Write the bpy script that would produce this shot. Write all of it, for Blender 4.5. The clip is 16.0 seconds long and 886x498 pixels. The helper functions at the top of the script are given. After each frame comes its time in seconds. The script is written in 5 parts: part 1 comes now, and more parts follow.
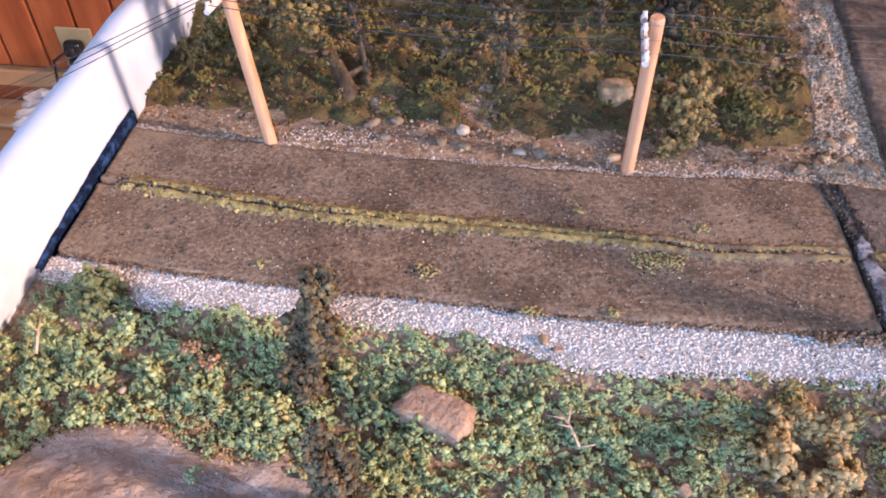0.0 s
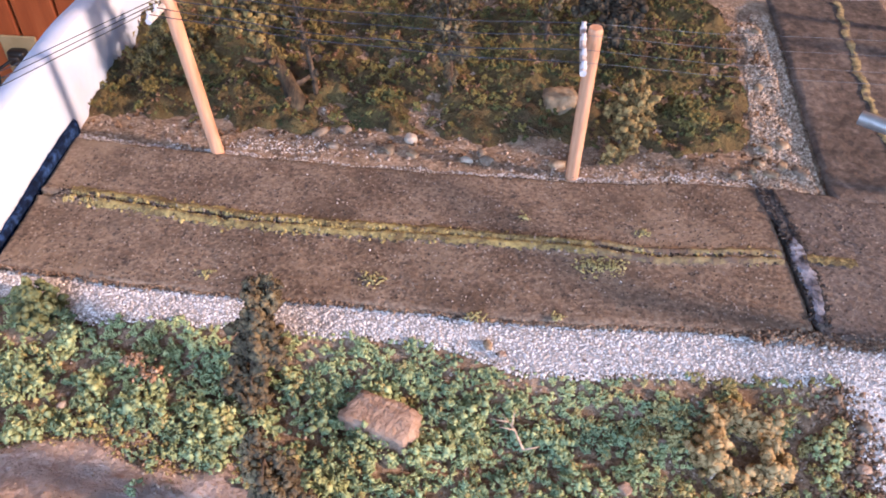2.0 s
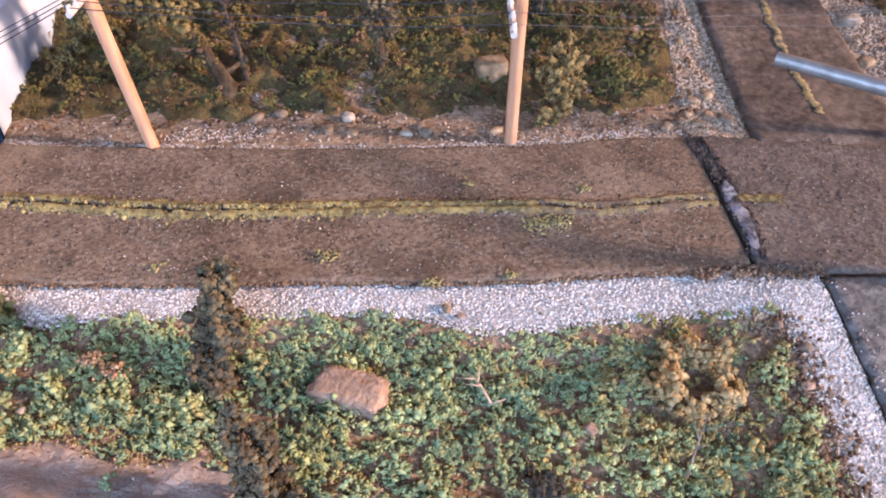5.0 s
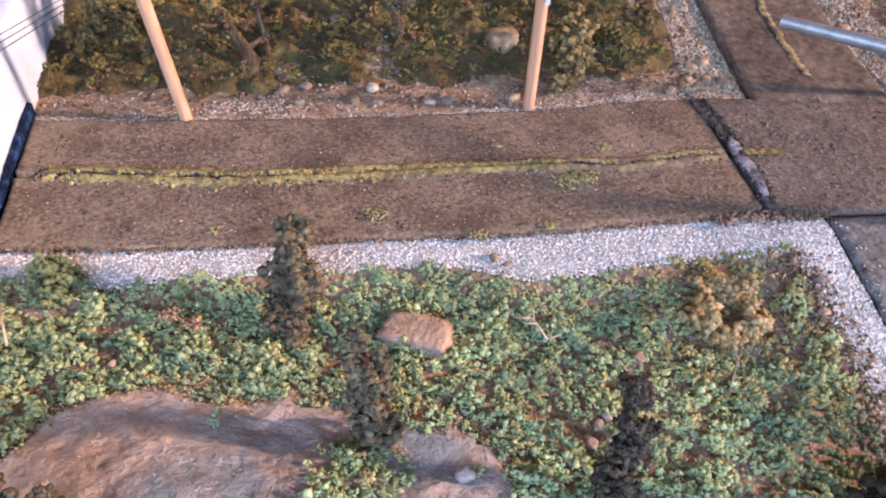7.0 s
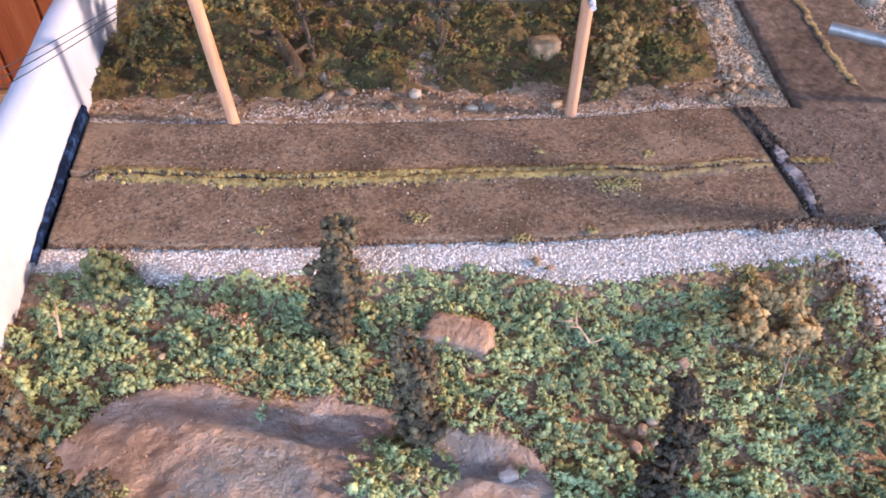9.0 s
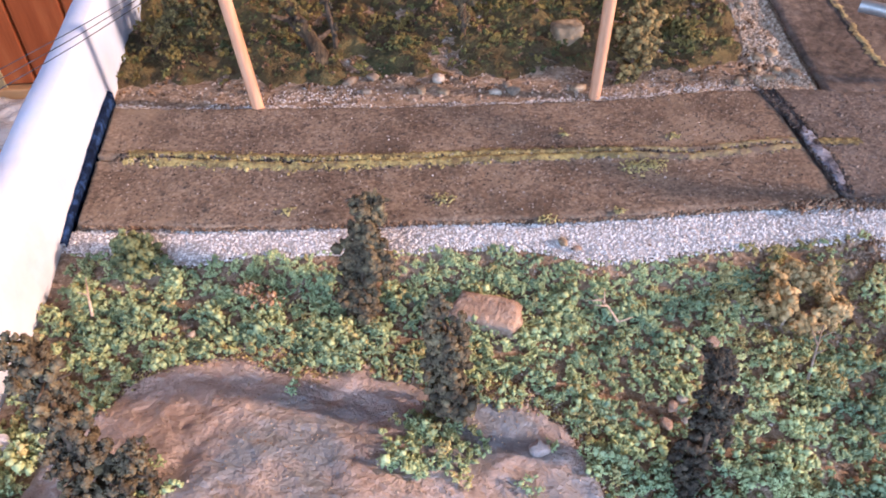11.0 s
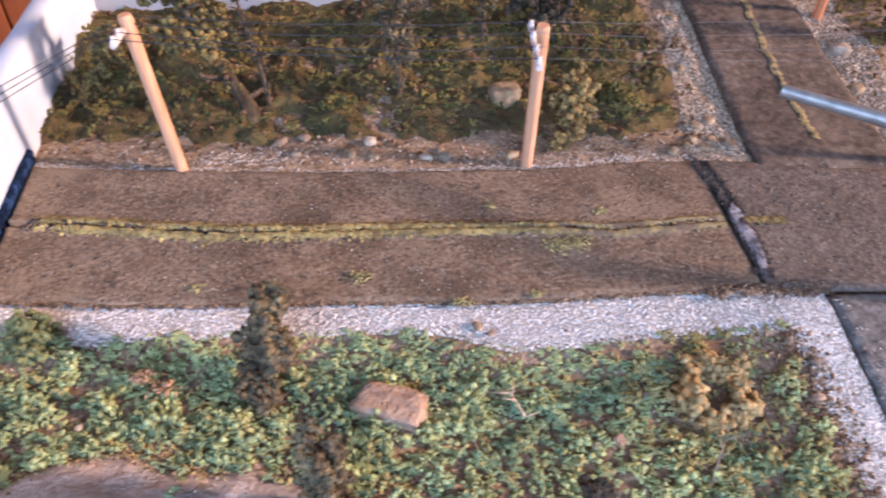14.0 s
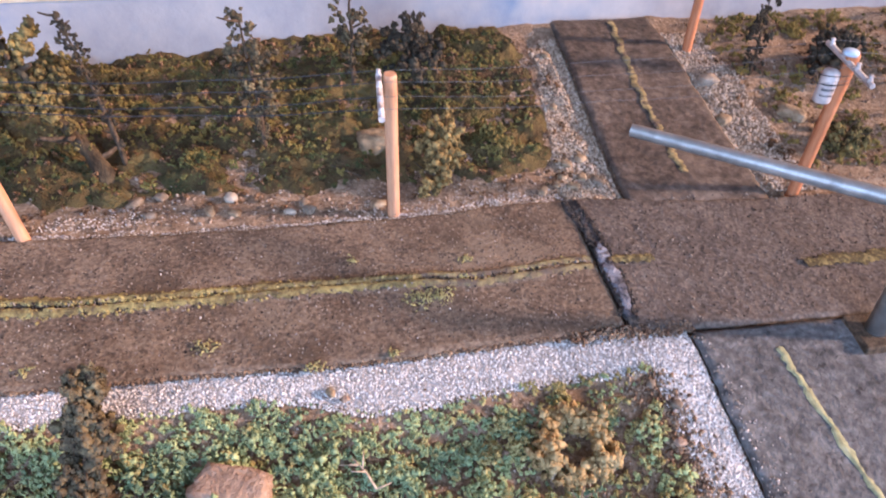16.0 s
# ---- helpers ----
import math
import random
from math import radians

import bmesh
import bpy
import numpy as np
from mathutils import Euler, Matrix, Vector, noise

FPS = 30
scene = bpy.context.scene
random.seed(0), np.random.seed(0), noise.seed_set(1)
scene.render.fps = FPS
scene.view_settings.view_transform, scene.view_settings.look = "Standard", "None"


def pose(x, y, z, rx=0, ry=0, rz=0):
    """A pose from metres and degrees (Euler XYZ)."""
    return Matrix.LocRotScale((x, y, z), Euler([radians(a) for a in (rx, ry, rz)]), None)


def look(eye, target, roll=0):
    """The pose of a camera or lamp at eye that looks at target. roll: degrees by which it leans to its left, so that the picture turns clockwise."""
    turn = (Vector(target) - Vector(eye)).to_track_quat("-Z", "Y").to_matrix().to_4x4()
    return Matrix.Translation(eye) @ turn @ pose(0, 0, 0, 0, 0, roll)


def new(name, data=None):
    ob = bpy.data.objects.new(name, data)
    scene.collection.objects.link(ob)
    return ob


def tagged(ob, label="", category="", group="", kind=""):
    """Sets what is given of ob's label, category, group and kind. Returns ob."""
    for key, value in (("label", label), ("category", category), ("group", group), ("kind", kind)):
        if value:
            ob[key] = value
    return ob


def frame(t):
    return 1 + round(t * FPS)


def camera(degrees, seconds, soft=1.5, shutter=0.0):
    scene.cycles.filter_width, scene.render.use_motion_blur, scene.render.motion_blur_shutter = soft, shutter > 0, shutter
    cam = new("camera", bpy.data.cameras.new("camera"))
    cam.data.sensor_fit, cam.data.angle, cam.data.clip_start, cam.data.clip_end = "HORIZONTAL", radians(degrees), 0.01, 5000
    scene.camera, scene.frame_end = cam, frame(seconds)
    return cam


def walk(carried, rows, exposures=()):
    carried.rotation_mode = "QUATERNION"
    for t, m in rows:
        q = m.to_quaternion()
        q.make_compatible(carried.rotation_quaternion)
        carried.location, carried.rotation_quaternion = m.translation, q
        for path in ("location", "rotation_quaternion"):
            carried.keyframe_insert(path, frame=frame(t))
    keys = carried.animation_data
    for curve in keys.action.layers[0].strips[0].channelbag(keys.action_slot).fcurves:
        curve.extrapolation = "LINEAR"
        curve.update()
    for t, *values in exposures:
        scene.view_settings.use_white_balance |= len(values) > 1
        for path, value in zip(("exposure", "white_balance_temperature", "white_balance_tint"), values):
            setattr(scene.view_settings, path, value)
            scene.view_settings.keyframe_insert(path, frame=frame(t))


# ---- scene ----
cam = camera(62.3, 16.0, soft=1.8, shutter=0.4)
PATH = [
    (0, (0.07522, 0.05670, 0.38384), (-0.34374, 2.98374, -2.31002), -0.54),
    (0.5, (0.07600, 0.05402, 0.38176), (-0.33418, 2.98364, -2.31068), -0.75),
    (1, (0.08464, 0.05408, 0.38114), (-0.29470, 2.98860, -2.31044), -1.04),
    (1.5, (0.08734, 0.05222, 0.38542), (-0.15500, 3.01078, -2.29566), 0.27),
    (2, (0.08764, 0.05406, 0.38726), (-0.12890, 3.03178, -2.27472), 1.36),
    (2.5, (0.09618, 0.04892, 0.38714), (-0.04532, 3.05714, -2.24546), 2.41),
    (3, (0.09410, 0.04656, 0.38558), (-0.07824, 3.04844, -2.25240), 2.04),
    (3.5, (0.10034, 0.04906, 0.38460), (-0.03272, 3.03824, -2.27004), 0.76),
    (4, (0.10074, 0.05176, 0.37954), (-0.00368, 2.99578, -2.32636), 0.53),
    (4.2, (0.09958, 0.05100, 0.37886), (0.02940, 2.99996, -2.32274), 0.66),
    (6.3, (0.03184, 0.01132, 0.39006), (0.44076, 2.82118, -2.42730), 1.35),
    (6.5, (0.02540, 0.00878, 0.38866), (0.46502, 2.79518, -2.44730), 2.06),
    (7, (0.00278, -0.00290, 0.38906), (0.38490, 2.87224, -2.36548), 1.87),
    (7.5, (-0.00682, -0.00802, 0.38820), (0.33094, 2.91840, -2.31772), 2.51),
    (8, (-0.00640, -0.00912, 0.38568), (0.26498, 2.91352, -2.33178), 1.56),
    (10.3, (-0.01604, -0.01558, 0.38378), (0.19162, 2.94772, -2.29498), 0.33),
    (10.5, (-0.01788, -0.01750, 0.37900), (0.17658, 2.94670, -2.29976), 1.02),
    (11, (-0.01708, -0.01860, 0.37456), (0.12556, 2.92046, -2.33498), -0.62),
    (11.5, (-0.01944, -0.01238, 0.37210), (0.01108, 2.89658, -2.37326), -0.62),
    (12, (-0.02342, -0.00294, 0.36962), (-0.03232, 2.87402, -2.40940), 0.34),
    (12.5, (-0.01328, 0.00524, 0.37626), (0.05378, 2.85110, -2.43384), 1.02),
    (13, (-0.01538, 0.00832, 0.38364), (0.11786, 2.90086, -2.37598), 2.31),
    (13.5, (-0.00578, 0.02014, 0.39684), (0.11130, 2.89036, -2.38670), 0.68),
    (14, (0.03940, 0.02374, 0.40616), (0.27126, 3.00130, -2.25474), 1.56),
    (14.5, (0.09284, 0.02844, 0.39796), (0.46386, 2.96610, -2.29138), 0.50),
    (15, (0.11274, 0.03998, 0.40226), (0.57218, 2.94906, -2.30440), 0.45),
    (15.5, (0.11552, 0.04618, 0.39788), (0.66196, 2.99448, -2.24956), 0.97),
    (16, (0.11258, 0.04712, 0.40766), (0.65444, 3.10020, -2.11922), 1.78),
]
walk(cam, [(t, look(eye, target, roll)) for t, eye, target, roll in PATH], [(0, 0.12, 6500, 30), (16, 0.12, 6500, 30)])

U = 2.0  # metres in the room for one unit of the plan below

# ---- light ----
SUN_AZ, SUN_EL = math.atan2(-0.17, 0.98), radians(20)
to_sun = Vector((math.cos(SUN_AZ) * math.cos(SUN_EL), math.sin(SUN_AZ) * math.cos(SUN_EL), math.sin(SUN_EL)))
world = bpy.data.worlds.new("sky")
scene.world = world
world.use_nodes = True
wn = world.node_tree.nodes
sky = wn.new("ShaderNodeTexSky")
sky.sky_type, sky.sun_disc = "NISHITA", False
sky.sun_elevation, sky.sun_rotation = SUN_EL, radians(90) - SUN_AZ
world.node_tree.links.new(sky.outputs[0], wn["Background"].inputs[0])
wn["Background"].inputs[1].default_value = 0.1
sun = new("sun", bpy.data.lights.new("sun", "SUN"))
sun.data.energy, sun.data.angle, sun.data.color = 7.0, radians(5), (1.0, 0.73, 0.51)
sun.matrix_world = look(to_sun * 4, (0, 0, 0))


def area(name, eye, target, w, h, energy, color):
    ob = new(name, bpy.data.lights.new(name, "AREA"))
    ob.data.shape, ob.data.size, ob.data.size_y, ob.data.energy, ob.data.color = "RECTANGLE", w * U, h * U, energy, color
    ob.matrix_world = look(Vector(eye) * U, Vector(target) * U)
    return ob


area("window_light_east", (1.57, -0.13, 0.49), (0.4, 0.1, 0.1), 0.86, 0.7, 9, (0.62, 0.78, 1.0))
# blue fill from the camera side, added to brighten the front; no such source in view
area("fill_light_south", (-0.12, -0.61, 0.42), (-0.08, 0.1, 0.0), 1.0, 0.44, 75, (0.41, 0.68, 1.0))


# ---- materials ----
def mat(name, stops, scale=200.0, detail=4.0, rough=0.9, bump=0.0, bump_scale=900.0, metal=0.0, island=0.0, big=0.0, big_scale=20.0, spec=0.3, patches=(), stretch=(1, 1, 1)):
    """A ramp of colours over two scales of noise (and over each loose piece), with fine relief. patches: (colour, scale, from, to)."""
    m = bpy.data.materials.new(name)
    m.use_nodes = True
    nt = m.node_tree
    N, L = nt.nodes, nt.links
    p = N["Principled BSDF"]
    p.inputs["Roughness"].default_value, p.inputs["Metallic"].default_value = rough, metal
    p.inputs["Specular IOR Level"].default_value = spec
    tc = N.new("ShaderNodeTexCoord")
    mp = N.new("ShaderNodeMapping")
    mp.inputs["Scale"].default_value = [v / U for v in stretch]
    L.new(tc.outputs["Object"], mp.inputs[0])
    co = mp.outputs[0]

    def noise_tex(s, d=3.0):
        n = N.new("ShaderNodeTexNoise")
        n.inputs["Scale"].default_value, n.inputs["Detail"].default_value = s, d
        n.inputs["Roughness"].default_value = 0.65
        L.new(co, n.inputs["Vector"])
        return n.outputs[0]

    def math_(op, a, b):
        n = N.new("ShaderNodeMath")
        n.operation = op
        for k, v in enumerate((a, b)):
            if isinstance(v, (int, float)):
                n.inputs[k].default_value = v
            else:
                L.new(v, n.inputs[k])
        return n.outputs[0]

    value = noise_tex(scale, detail)
    if big:
        value = math_("ADD", value, math_("MULTIPLY", math_("SUBTRACT", noise_tex(big_scale), 0.5), big))
    if island:
        geo = N.new("ShaderNodeNewGeometry")
        value = math_("ADD", value, math_("MULTIPLY", math_("SUBTRACT", geo.outputs["Random Per Island"], 0.5), island))
    ramp = N.new("ShaderNodeValToRGB")
    while len(ramp.color_ramp.elements) < len(stops):
        ramp.color_ramp.elements.new(0.5)
    for e, (pos, c) in zip(ramp.color_ramp.elements, stops):
        e.position, e.color = pos, (*c, 1)
    L.new(value, ramp.inputs[0])
    out = ramp.outputs[0]
    for c, s, a, b in patches:
        r = N.new("ShaderNodeMapRange")
        r.inputs["From Min"].default_value, r.inputs["From Max"].default_value = a, b
        L.new(noise_tex(s, 5.0), r.inputs["Value"])
        mix = N.new("ShaderNodeMix")
        mix.data_type = "RGBA"
        L.new(r.outputs[0], mix.inputs["Factor"])
        L.new(out, mix.inputs["A"])
        mix.inputs["B"].default_value = (*c, 1)
        out = mix.outputs["Result"]
    L.new(out, p.inputs["Base Color"])
    if bump:
        b = N.new("ShaderNodeBump")
        b.inputs["Strength"].default_value, b.inputs["Distance"].default_value = 1.0, bump * U
        L.new(noise_tex(bump_scale, 5.0), b.inputs["Height"])
        L.new(b.outputs[0], p.inputs["Normal"])
    return m


def three(a, b, c):
    return [(0.30, a), (0.5, b), (0.72, c)]


M_SOIL = mat("soil", three((0.115, 0.074, 0.047), (0.250, 0.168, 0.110), (0.42, 0.31, 0.22)), 420, bump=0.0012, bump_scale=600, big=0.5, big_scale=35,
             patches=[((0.42, 0.36, 0.30), 900, 0.60, 0.66)])
M_ROAD = mat("asphalt_felt", three((0.075, 0.050, 0.035), (0.165, 0.116, 0.082), (0.29, 0.220, 0.160)), 520, detail=6, bump=0.0011, bump_scale=480, big=0.55, big_scale=30,
             patches=[((0.25, 0.190, 0.135), 12, 0.54, 0.74), ((0.095, 0.066, 0.046), 26, 0.54, 0.70), ((0.060, 0.045, 0.036), 190, 0.58, 0.68)])
M_ROAD_GREY = mat("asphalt_grey", three((0.056, 0.044, 0.037), (0.120, 0.095, 0.080), (0.21, 0.175, 0.150)), 520, detail=6, bump=0.0014, bump_scale=300, big=0.4, big_scale=40,
                  patches=[((0.045, 0.04, 0.04), 260, 0.62, 0.70)])
M_ROAD_FAR = mat("asphalt_brown", three((0.048, 0.036, 0.029), (0.105, 0.079, 0.063), (0.19, 0.150, 0.122)), 230, detail=5, bump=0.0014, bump_scale=190, big=0.8, big_scale=20, patches=[((0.17, 0.13, 0.10), 14, 0.58, 0.75)])
M_ROAD_SIDE = mat("asphalt_blue_grey", three((0.056, 0.054, 0.054), (0.118, 0.114, 0.112), (0.21, 0.204, 0.20)), 260, detail=5, bump=0.0014, bump_scale=420, big=0.5, big_scale=30, patches=[((0.045, 0.04, 0.04), 200, 0.62, 0.70)])
M_CRUMB = mat("asphalt_crumb", three((0.03, 0.023, 0.019), (0.12, 0.09, 0.072), (0.30, 0.245, 0.20)), 300, island=1.0)
M_YELLOW = mat("yellow_paint", three((0.10, 0.077, 0.037), (0.29, 0.234, 0.098), (0.46, 0.382, 0.168)), 420, island=0.7, bump=0.0008, bump_scale=1100, big=0.3, big_scale=60)
M_YELLOW_WORN = mat("worn_yellow_paint", three((0.115, 0.084, 0.040), (0.29, 0.228, 0.088), (0.46, 0.375, 0.150)), 300, island=0.4, bump=0.0008, bump_scale=700, big=0.5, big_scale=50, patches=[((0.11, 0.080, 0.052), 150, 0.57, 0.66)])
M_YELLOW_FAINT = mat("faint_yellow_paint", three((0.10, 0.075, 0.045), (0.20, 0.158, 0.080), (0.31, 0.25, 0.125)), 300, bump=0.0010, bump_scale=600, big=0.5, big_scale=50, patches=[((0.12, 0.088, 0.066), 130, 0.46, 0.58)])
M_YELLOW_DUST = mat("dusty_yellow_paint", three((0.12, 0.088, 0.048), (0.27, 0.208, 0.098), (0.42, 0.335, 0.165)), 260, bump=0.0008, bump_scale=500, big=0.6, big_scale=40, patches=[((0.12, 0.09, 0.07), 120, 0.50, 0.60)])
M_LIME = mat("lime_paint", three((0.22, 0.21, 0.12), (0.35, 0.335, 0.18), (0.48, 0.455, 0.27)), 300, bump=0.0006, bump_scale=900, big=0.4, big_scale=60)
M_TAR = mat("tar", three((0.014, 0.012, 0.012), (0.042, 0.036, 0.034), (0.115, 0.095, 0.082)), 300, rough=0.6, bump=0.0014, bump_scale=420, spec=0.4)
M_TAR_GREY = mat("grey_tar", three((0.07, 0.072, 0.085), (0.19, 0.195, 0.225), (0.38, 0.39, 0.43)), 150, rough=0.38, bump=0.0014, bump_scale=260, spec=0.5, patches=[((0.03, 0.03, 0.034), 90, 0.56, 0.64)])
M_GRAVEL = mat("white_gravel", three((0.37, 0.33, 0.305), (0.53, 0.485, 0.455), (0.73, 0.69, 0.66)), 500, island=1.1, bump=0.0004, bump_scale=1500)
M_GRAVEL_DULL = mat("dusty_gravel", three((0.20, 0.135, 0.090), (0.35, 0.255, 0.180), (0.50, 0.395, 0.295)), 500, island=0.8, bump=0.0004, bump_scale=1500)
M_GRAVEL_LIGHT = mat("dusty_white_gravel", three((0.26, 0.215, 0.18), (0.44, 0.385, 0.34), (0.62, 0.565, 0.52)), 500, island=1.0, bump=0.0004, bump_scale=1500)
M_GRAVEL_TAN = mat("tan_white_gravel", three((0.24, 0.175, 0.125), (0.40, 0.308, 0.232), (0.56, 0.465, 0.375)), 500, island=0.9, bump=0.0004, bump_scale=1500)
M_GRIT = mat("brown_grit", three((0.12, 0.075, 0.052), (0.24, 0.162, 0.115), (0.39, 0.30, 0.235)), 500, island=1.2)
# blue grey patches: part plaster wash, part bluish tree shade put into the colour
M_ROCK = mat("plaster_rock", three((0.270, 0.205, 0.173), (0.416, 0.324, 0.279), (0.562, 0.459, 0.400)), 110, detail=9, bump=0.0024, bump_scale=340, big=0.9, big_scale=22,
             patches=[((0.185, 0.205, 0.225), 12, 0.45, 0.58), ((0.46, 0.285, 0.200), 45, 0.58, 0.75), ((0.16, 0.17, 0.11), 120, 0.66, 0.74)])
M_STONE_RED = mat("red_sandstone", three((0.27, 0.175, 0.125), (0.38, 0.26, 0.19), (0.50, 0.36, 0.27)), 260, detail=6, bump=0.0024, bump_scale=420, big=0.2, big_scale=70)
M_STONE = mat("tan_stone", three((0.17, 0.115, 0.070), (0.30, 0.215, 0.135), (0.43, 0.335, 0.23)), 160, bump=0.0008, bump_scale=500, big=0.4, big_scale=60)
M_BOULDER = mat("tan_boulder", three((0.15, 0.10, 0.06), (0.25, 0.18, 0.11), (0.34, 0.26, 0.17)), 160, bump=0.001, bump_scale=400, big=0.4, big_scale=60)
M_PALE = mat("pale_stone", three((0.23, 0.18, 0.135), (0.35, 0.285, 0.22), (0.48, 0.42, 0.34)), 180, bump=0.0006, bump_scale=500)
M_GREY_STONE = mat("grey_stone", three((0.11, 0.085, 0.062), (0.20, 0.155, 0.115), (0.31, 0.25, 0.19)), 180, bump=0.0008, bump_scale=500)
M_FOAM_GREEN = mat("green_foam", three((0.177, 0.246, 0.137), (0.319, 0.386, 0.190), (0.476, 0.517, 0.246)), 300, island=0.08, big=1.1, big_scale=34, bump=0.0004, bump_scale=1900,
                   patches=[((0.150, 0.235, 0.150), 26, 0.50, 0.68)])
M_FOAM_OLIVE = mat("olive_foam", three((0.230, 0.198, 0.085), (0.380, 0.328, 0.140), (0.540, 0.460, 0.207)), 260, island=0.12, big=1.0, big_scale=16, bump=0.0004, bump_scale=1900)
M_FOAM_LITTER = mat("brown_litter", three((0.10, 0.062, 0.042), (0.23, 0.150, 0.100), (0.38, 0.27, 0.185)), 260, island=0.4, big=0.6, big_scale=50, bump=0.0007, bump_scale=1900)
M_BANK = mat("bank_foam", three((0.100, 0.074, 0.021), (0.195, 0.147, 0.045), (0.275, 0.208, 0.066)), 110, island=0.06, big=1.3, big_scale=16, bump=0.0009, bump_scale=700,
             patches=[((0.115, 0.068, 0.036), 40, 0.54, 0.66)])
M_MOSS = mat("bank_moss", three((0.054, 0.037, 0.016), (0.120, 0.083, 0.034), (0.190, 0.139, 0.052)), 55, detail=6, big=0.9, big_scale=15, bump=0.0032, bump_scale=620, patches=[((0.100, 0.056, 0.030), 26, 0.54, 0.66), ((0.055, 0.060, 0.022), 20, 0.56, 0.68)])
M_BANK_GREEN = mat("bank_green_foam", three((0.042, 0.046, 0.016), (0.105, 0.104, 0.036), (0.185, 0.172, 0.060)), 220, island=0.12, big=1.0, big_scale=20, bump=0.0009, bump_scale=700)
M_BANK_LITTER = mat("bank_litter", three((0.060, 0.030, 0.014), (0.165, 0.088, 0.046), (0.31, 0.185, 0.105)), 260, island=0.4, big=0.8, big_scale=45, bump=0.0005, bump_scale=1500)
M_BUSH_GREEN = mat("green_foam_bush", three((0.070, 0.088, 0.042), (0.150, 0.172, 0.078), (0.26, 0.275, 0.125)), 120, island=0.1, big=0.8, big_scale=60, bump=0.0004, bump_scale=1900)
M_CROWN = mat("dark_foam_crown", three((0.040, 0.031, 0.020), (0.108, 0.084, 0.050), (0.23, 0.180, 0.095)), 240, island=0.10, big=0.8, big_scale=90, bump=0.0004, bump_scale=1900)
M_CROWN_OLIVE = mat("olive_foam_crown", three((0.050, 0.038, 0.016), (0.150, 0.112, 0.042), (0.30, 0.225, 0.082)), 240, island=0.30, big=0.8, big_scale=90, bump=0.0004, bump_scale=1900)
M_CROWN_DARK = mat("blackish_foam_crown", three((0.018, 0.015, 0.011), (0.052, 0.042, 0.029), (0.12, 0.096, 0.062)), 240, island=0.08, big=0.6, big_scale=90, bump=0.0004, bump_scale=1900)
M_CROWN_GOLD = mat("golden_foam_crown", three((0.20, 0.135, 0.055), (0.42, 0.29, 0.135), (0.58, 0.43, 0.22)), 240, island=0.08, big=0.6, big_scale=90, bump=0.0004, bump_scale=1900)
M_BUSH_TAN = mat("tan_olive_foam", three((0.085, 0.058, 0.022), (0.230, 0.160, 0.062), (0.40, 0.290, 0.115)), 240, island=0.3, big=0.8, big_scale=70, bump=0.0004, bump_scale=1900)
M_BARK = mat("twig_bark", three((0.03, 0.02, 0.013), (0.08, 0.055, 0.035), (0.16, 0.11, 0.075)), 500, bump=0.0005, bump_scale=900)
M_STUMP = mat("mossy_bark", three((0.022, 0.015, 0.009), (0.068, 0.047, 0.027), (0.14, 0.10, 0.056)), 120, detail=6, bump=0.003, bump_scale=160, big=0.6, big_scale=40, stretch=(2, 2, 0.6))
M_TWIG = mat("dry_twig", three((0.28, 0.19, 0.13), (0.45, 0.33, 0.24), (0.60, 0.47, 0.36)), 500, bump=0.0003, bump_scale=900)
M_DRY_LEAF = mat("dry_leaf_brown", three((0.16, 0.095, 0.055), (0.33, 0.20, 0.12), (0.46, 0.30, 0.19)), 300, island=0.4)
M_DOWEL = mat("dowel_wood", three((0.46, 0.220, 0.120), (0.57, 0.295, 0.168), (0.67, 0.385, 0.24)), 60, detail=6, rough=0.6, bump=0.0002, bump_scale=300, big=0.3, big_scale=12, stretch=(6, 6, 0.6))
M_DOWEL_RED = mat("stained_dowel", three((0.44, 0.15, 0.065), (0.55, 0.205, 0.095), (0.65, 0.29, 0.15)), 60, detail=6, rough=0.55, bump=0.0002, bump_scale=300, stretch=(6, 6, 0.6))
M_INSUL = mat("white_insulator", three((0.36, 0.31, 0.29), (0.52, 0.465, 0.445), (0.64, 0.60, 0.58)), 150, rough=0.5, bump=0.0003, bump_scale=500)
M_PAPER = mat("white_paper", three((0.62, 0.60, 0.56), (0.78, 0.77, 0.74), (0.85, 0.84, 0.82)), 120, rough=0.6)
M_INK = mat("faded_ink", three((0.08, 0.075, 0.08), (0.14, 0.13, 0.135), (0.22, 0.21, 0.21)), 300, rough=0.6)
M_WIRE = mat("black_wire", three((0.012, 0.012, 0.016), (0.03, 0.03, 0.036), (0.07, 0.07, 0.08)), 200, rough=0.45)
M_WIRE_GREY = mat("grey_wire", three((0.06, 0.06, 0.065), (0.12, 0.12, 0.125), (0.22, 0.22, 0.22)), 120, rough=0.4)
M_STEEL = mat("aluminium_tube", three((0.20, 0.20, 0.195), (0.30, 0.30, 0.29), (0.40, 0.40, 0.39)), 90, rough=0.45, metal=0.6, bump=0.0002, bump_scale=500, stretch=(1, 1, 1))
M_BOARD = mat("white_painted_board", three((0.44, 0.465, 0.515), (0.545, 0.56, 0.60), (0.625, 0.62, 0.625)), 30, detail=5, rough=0.55, big=0.4, big_scale=9, bump=0.0004, bump_scale=120,
              patches=[((0.58, 0.44, 0.34), 28, 0.68, 0.82), ((0.40, 0.52, 0.70), 9, 0.46, 0.66)])
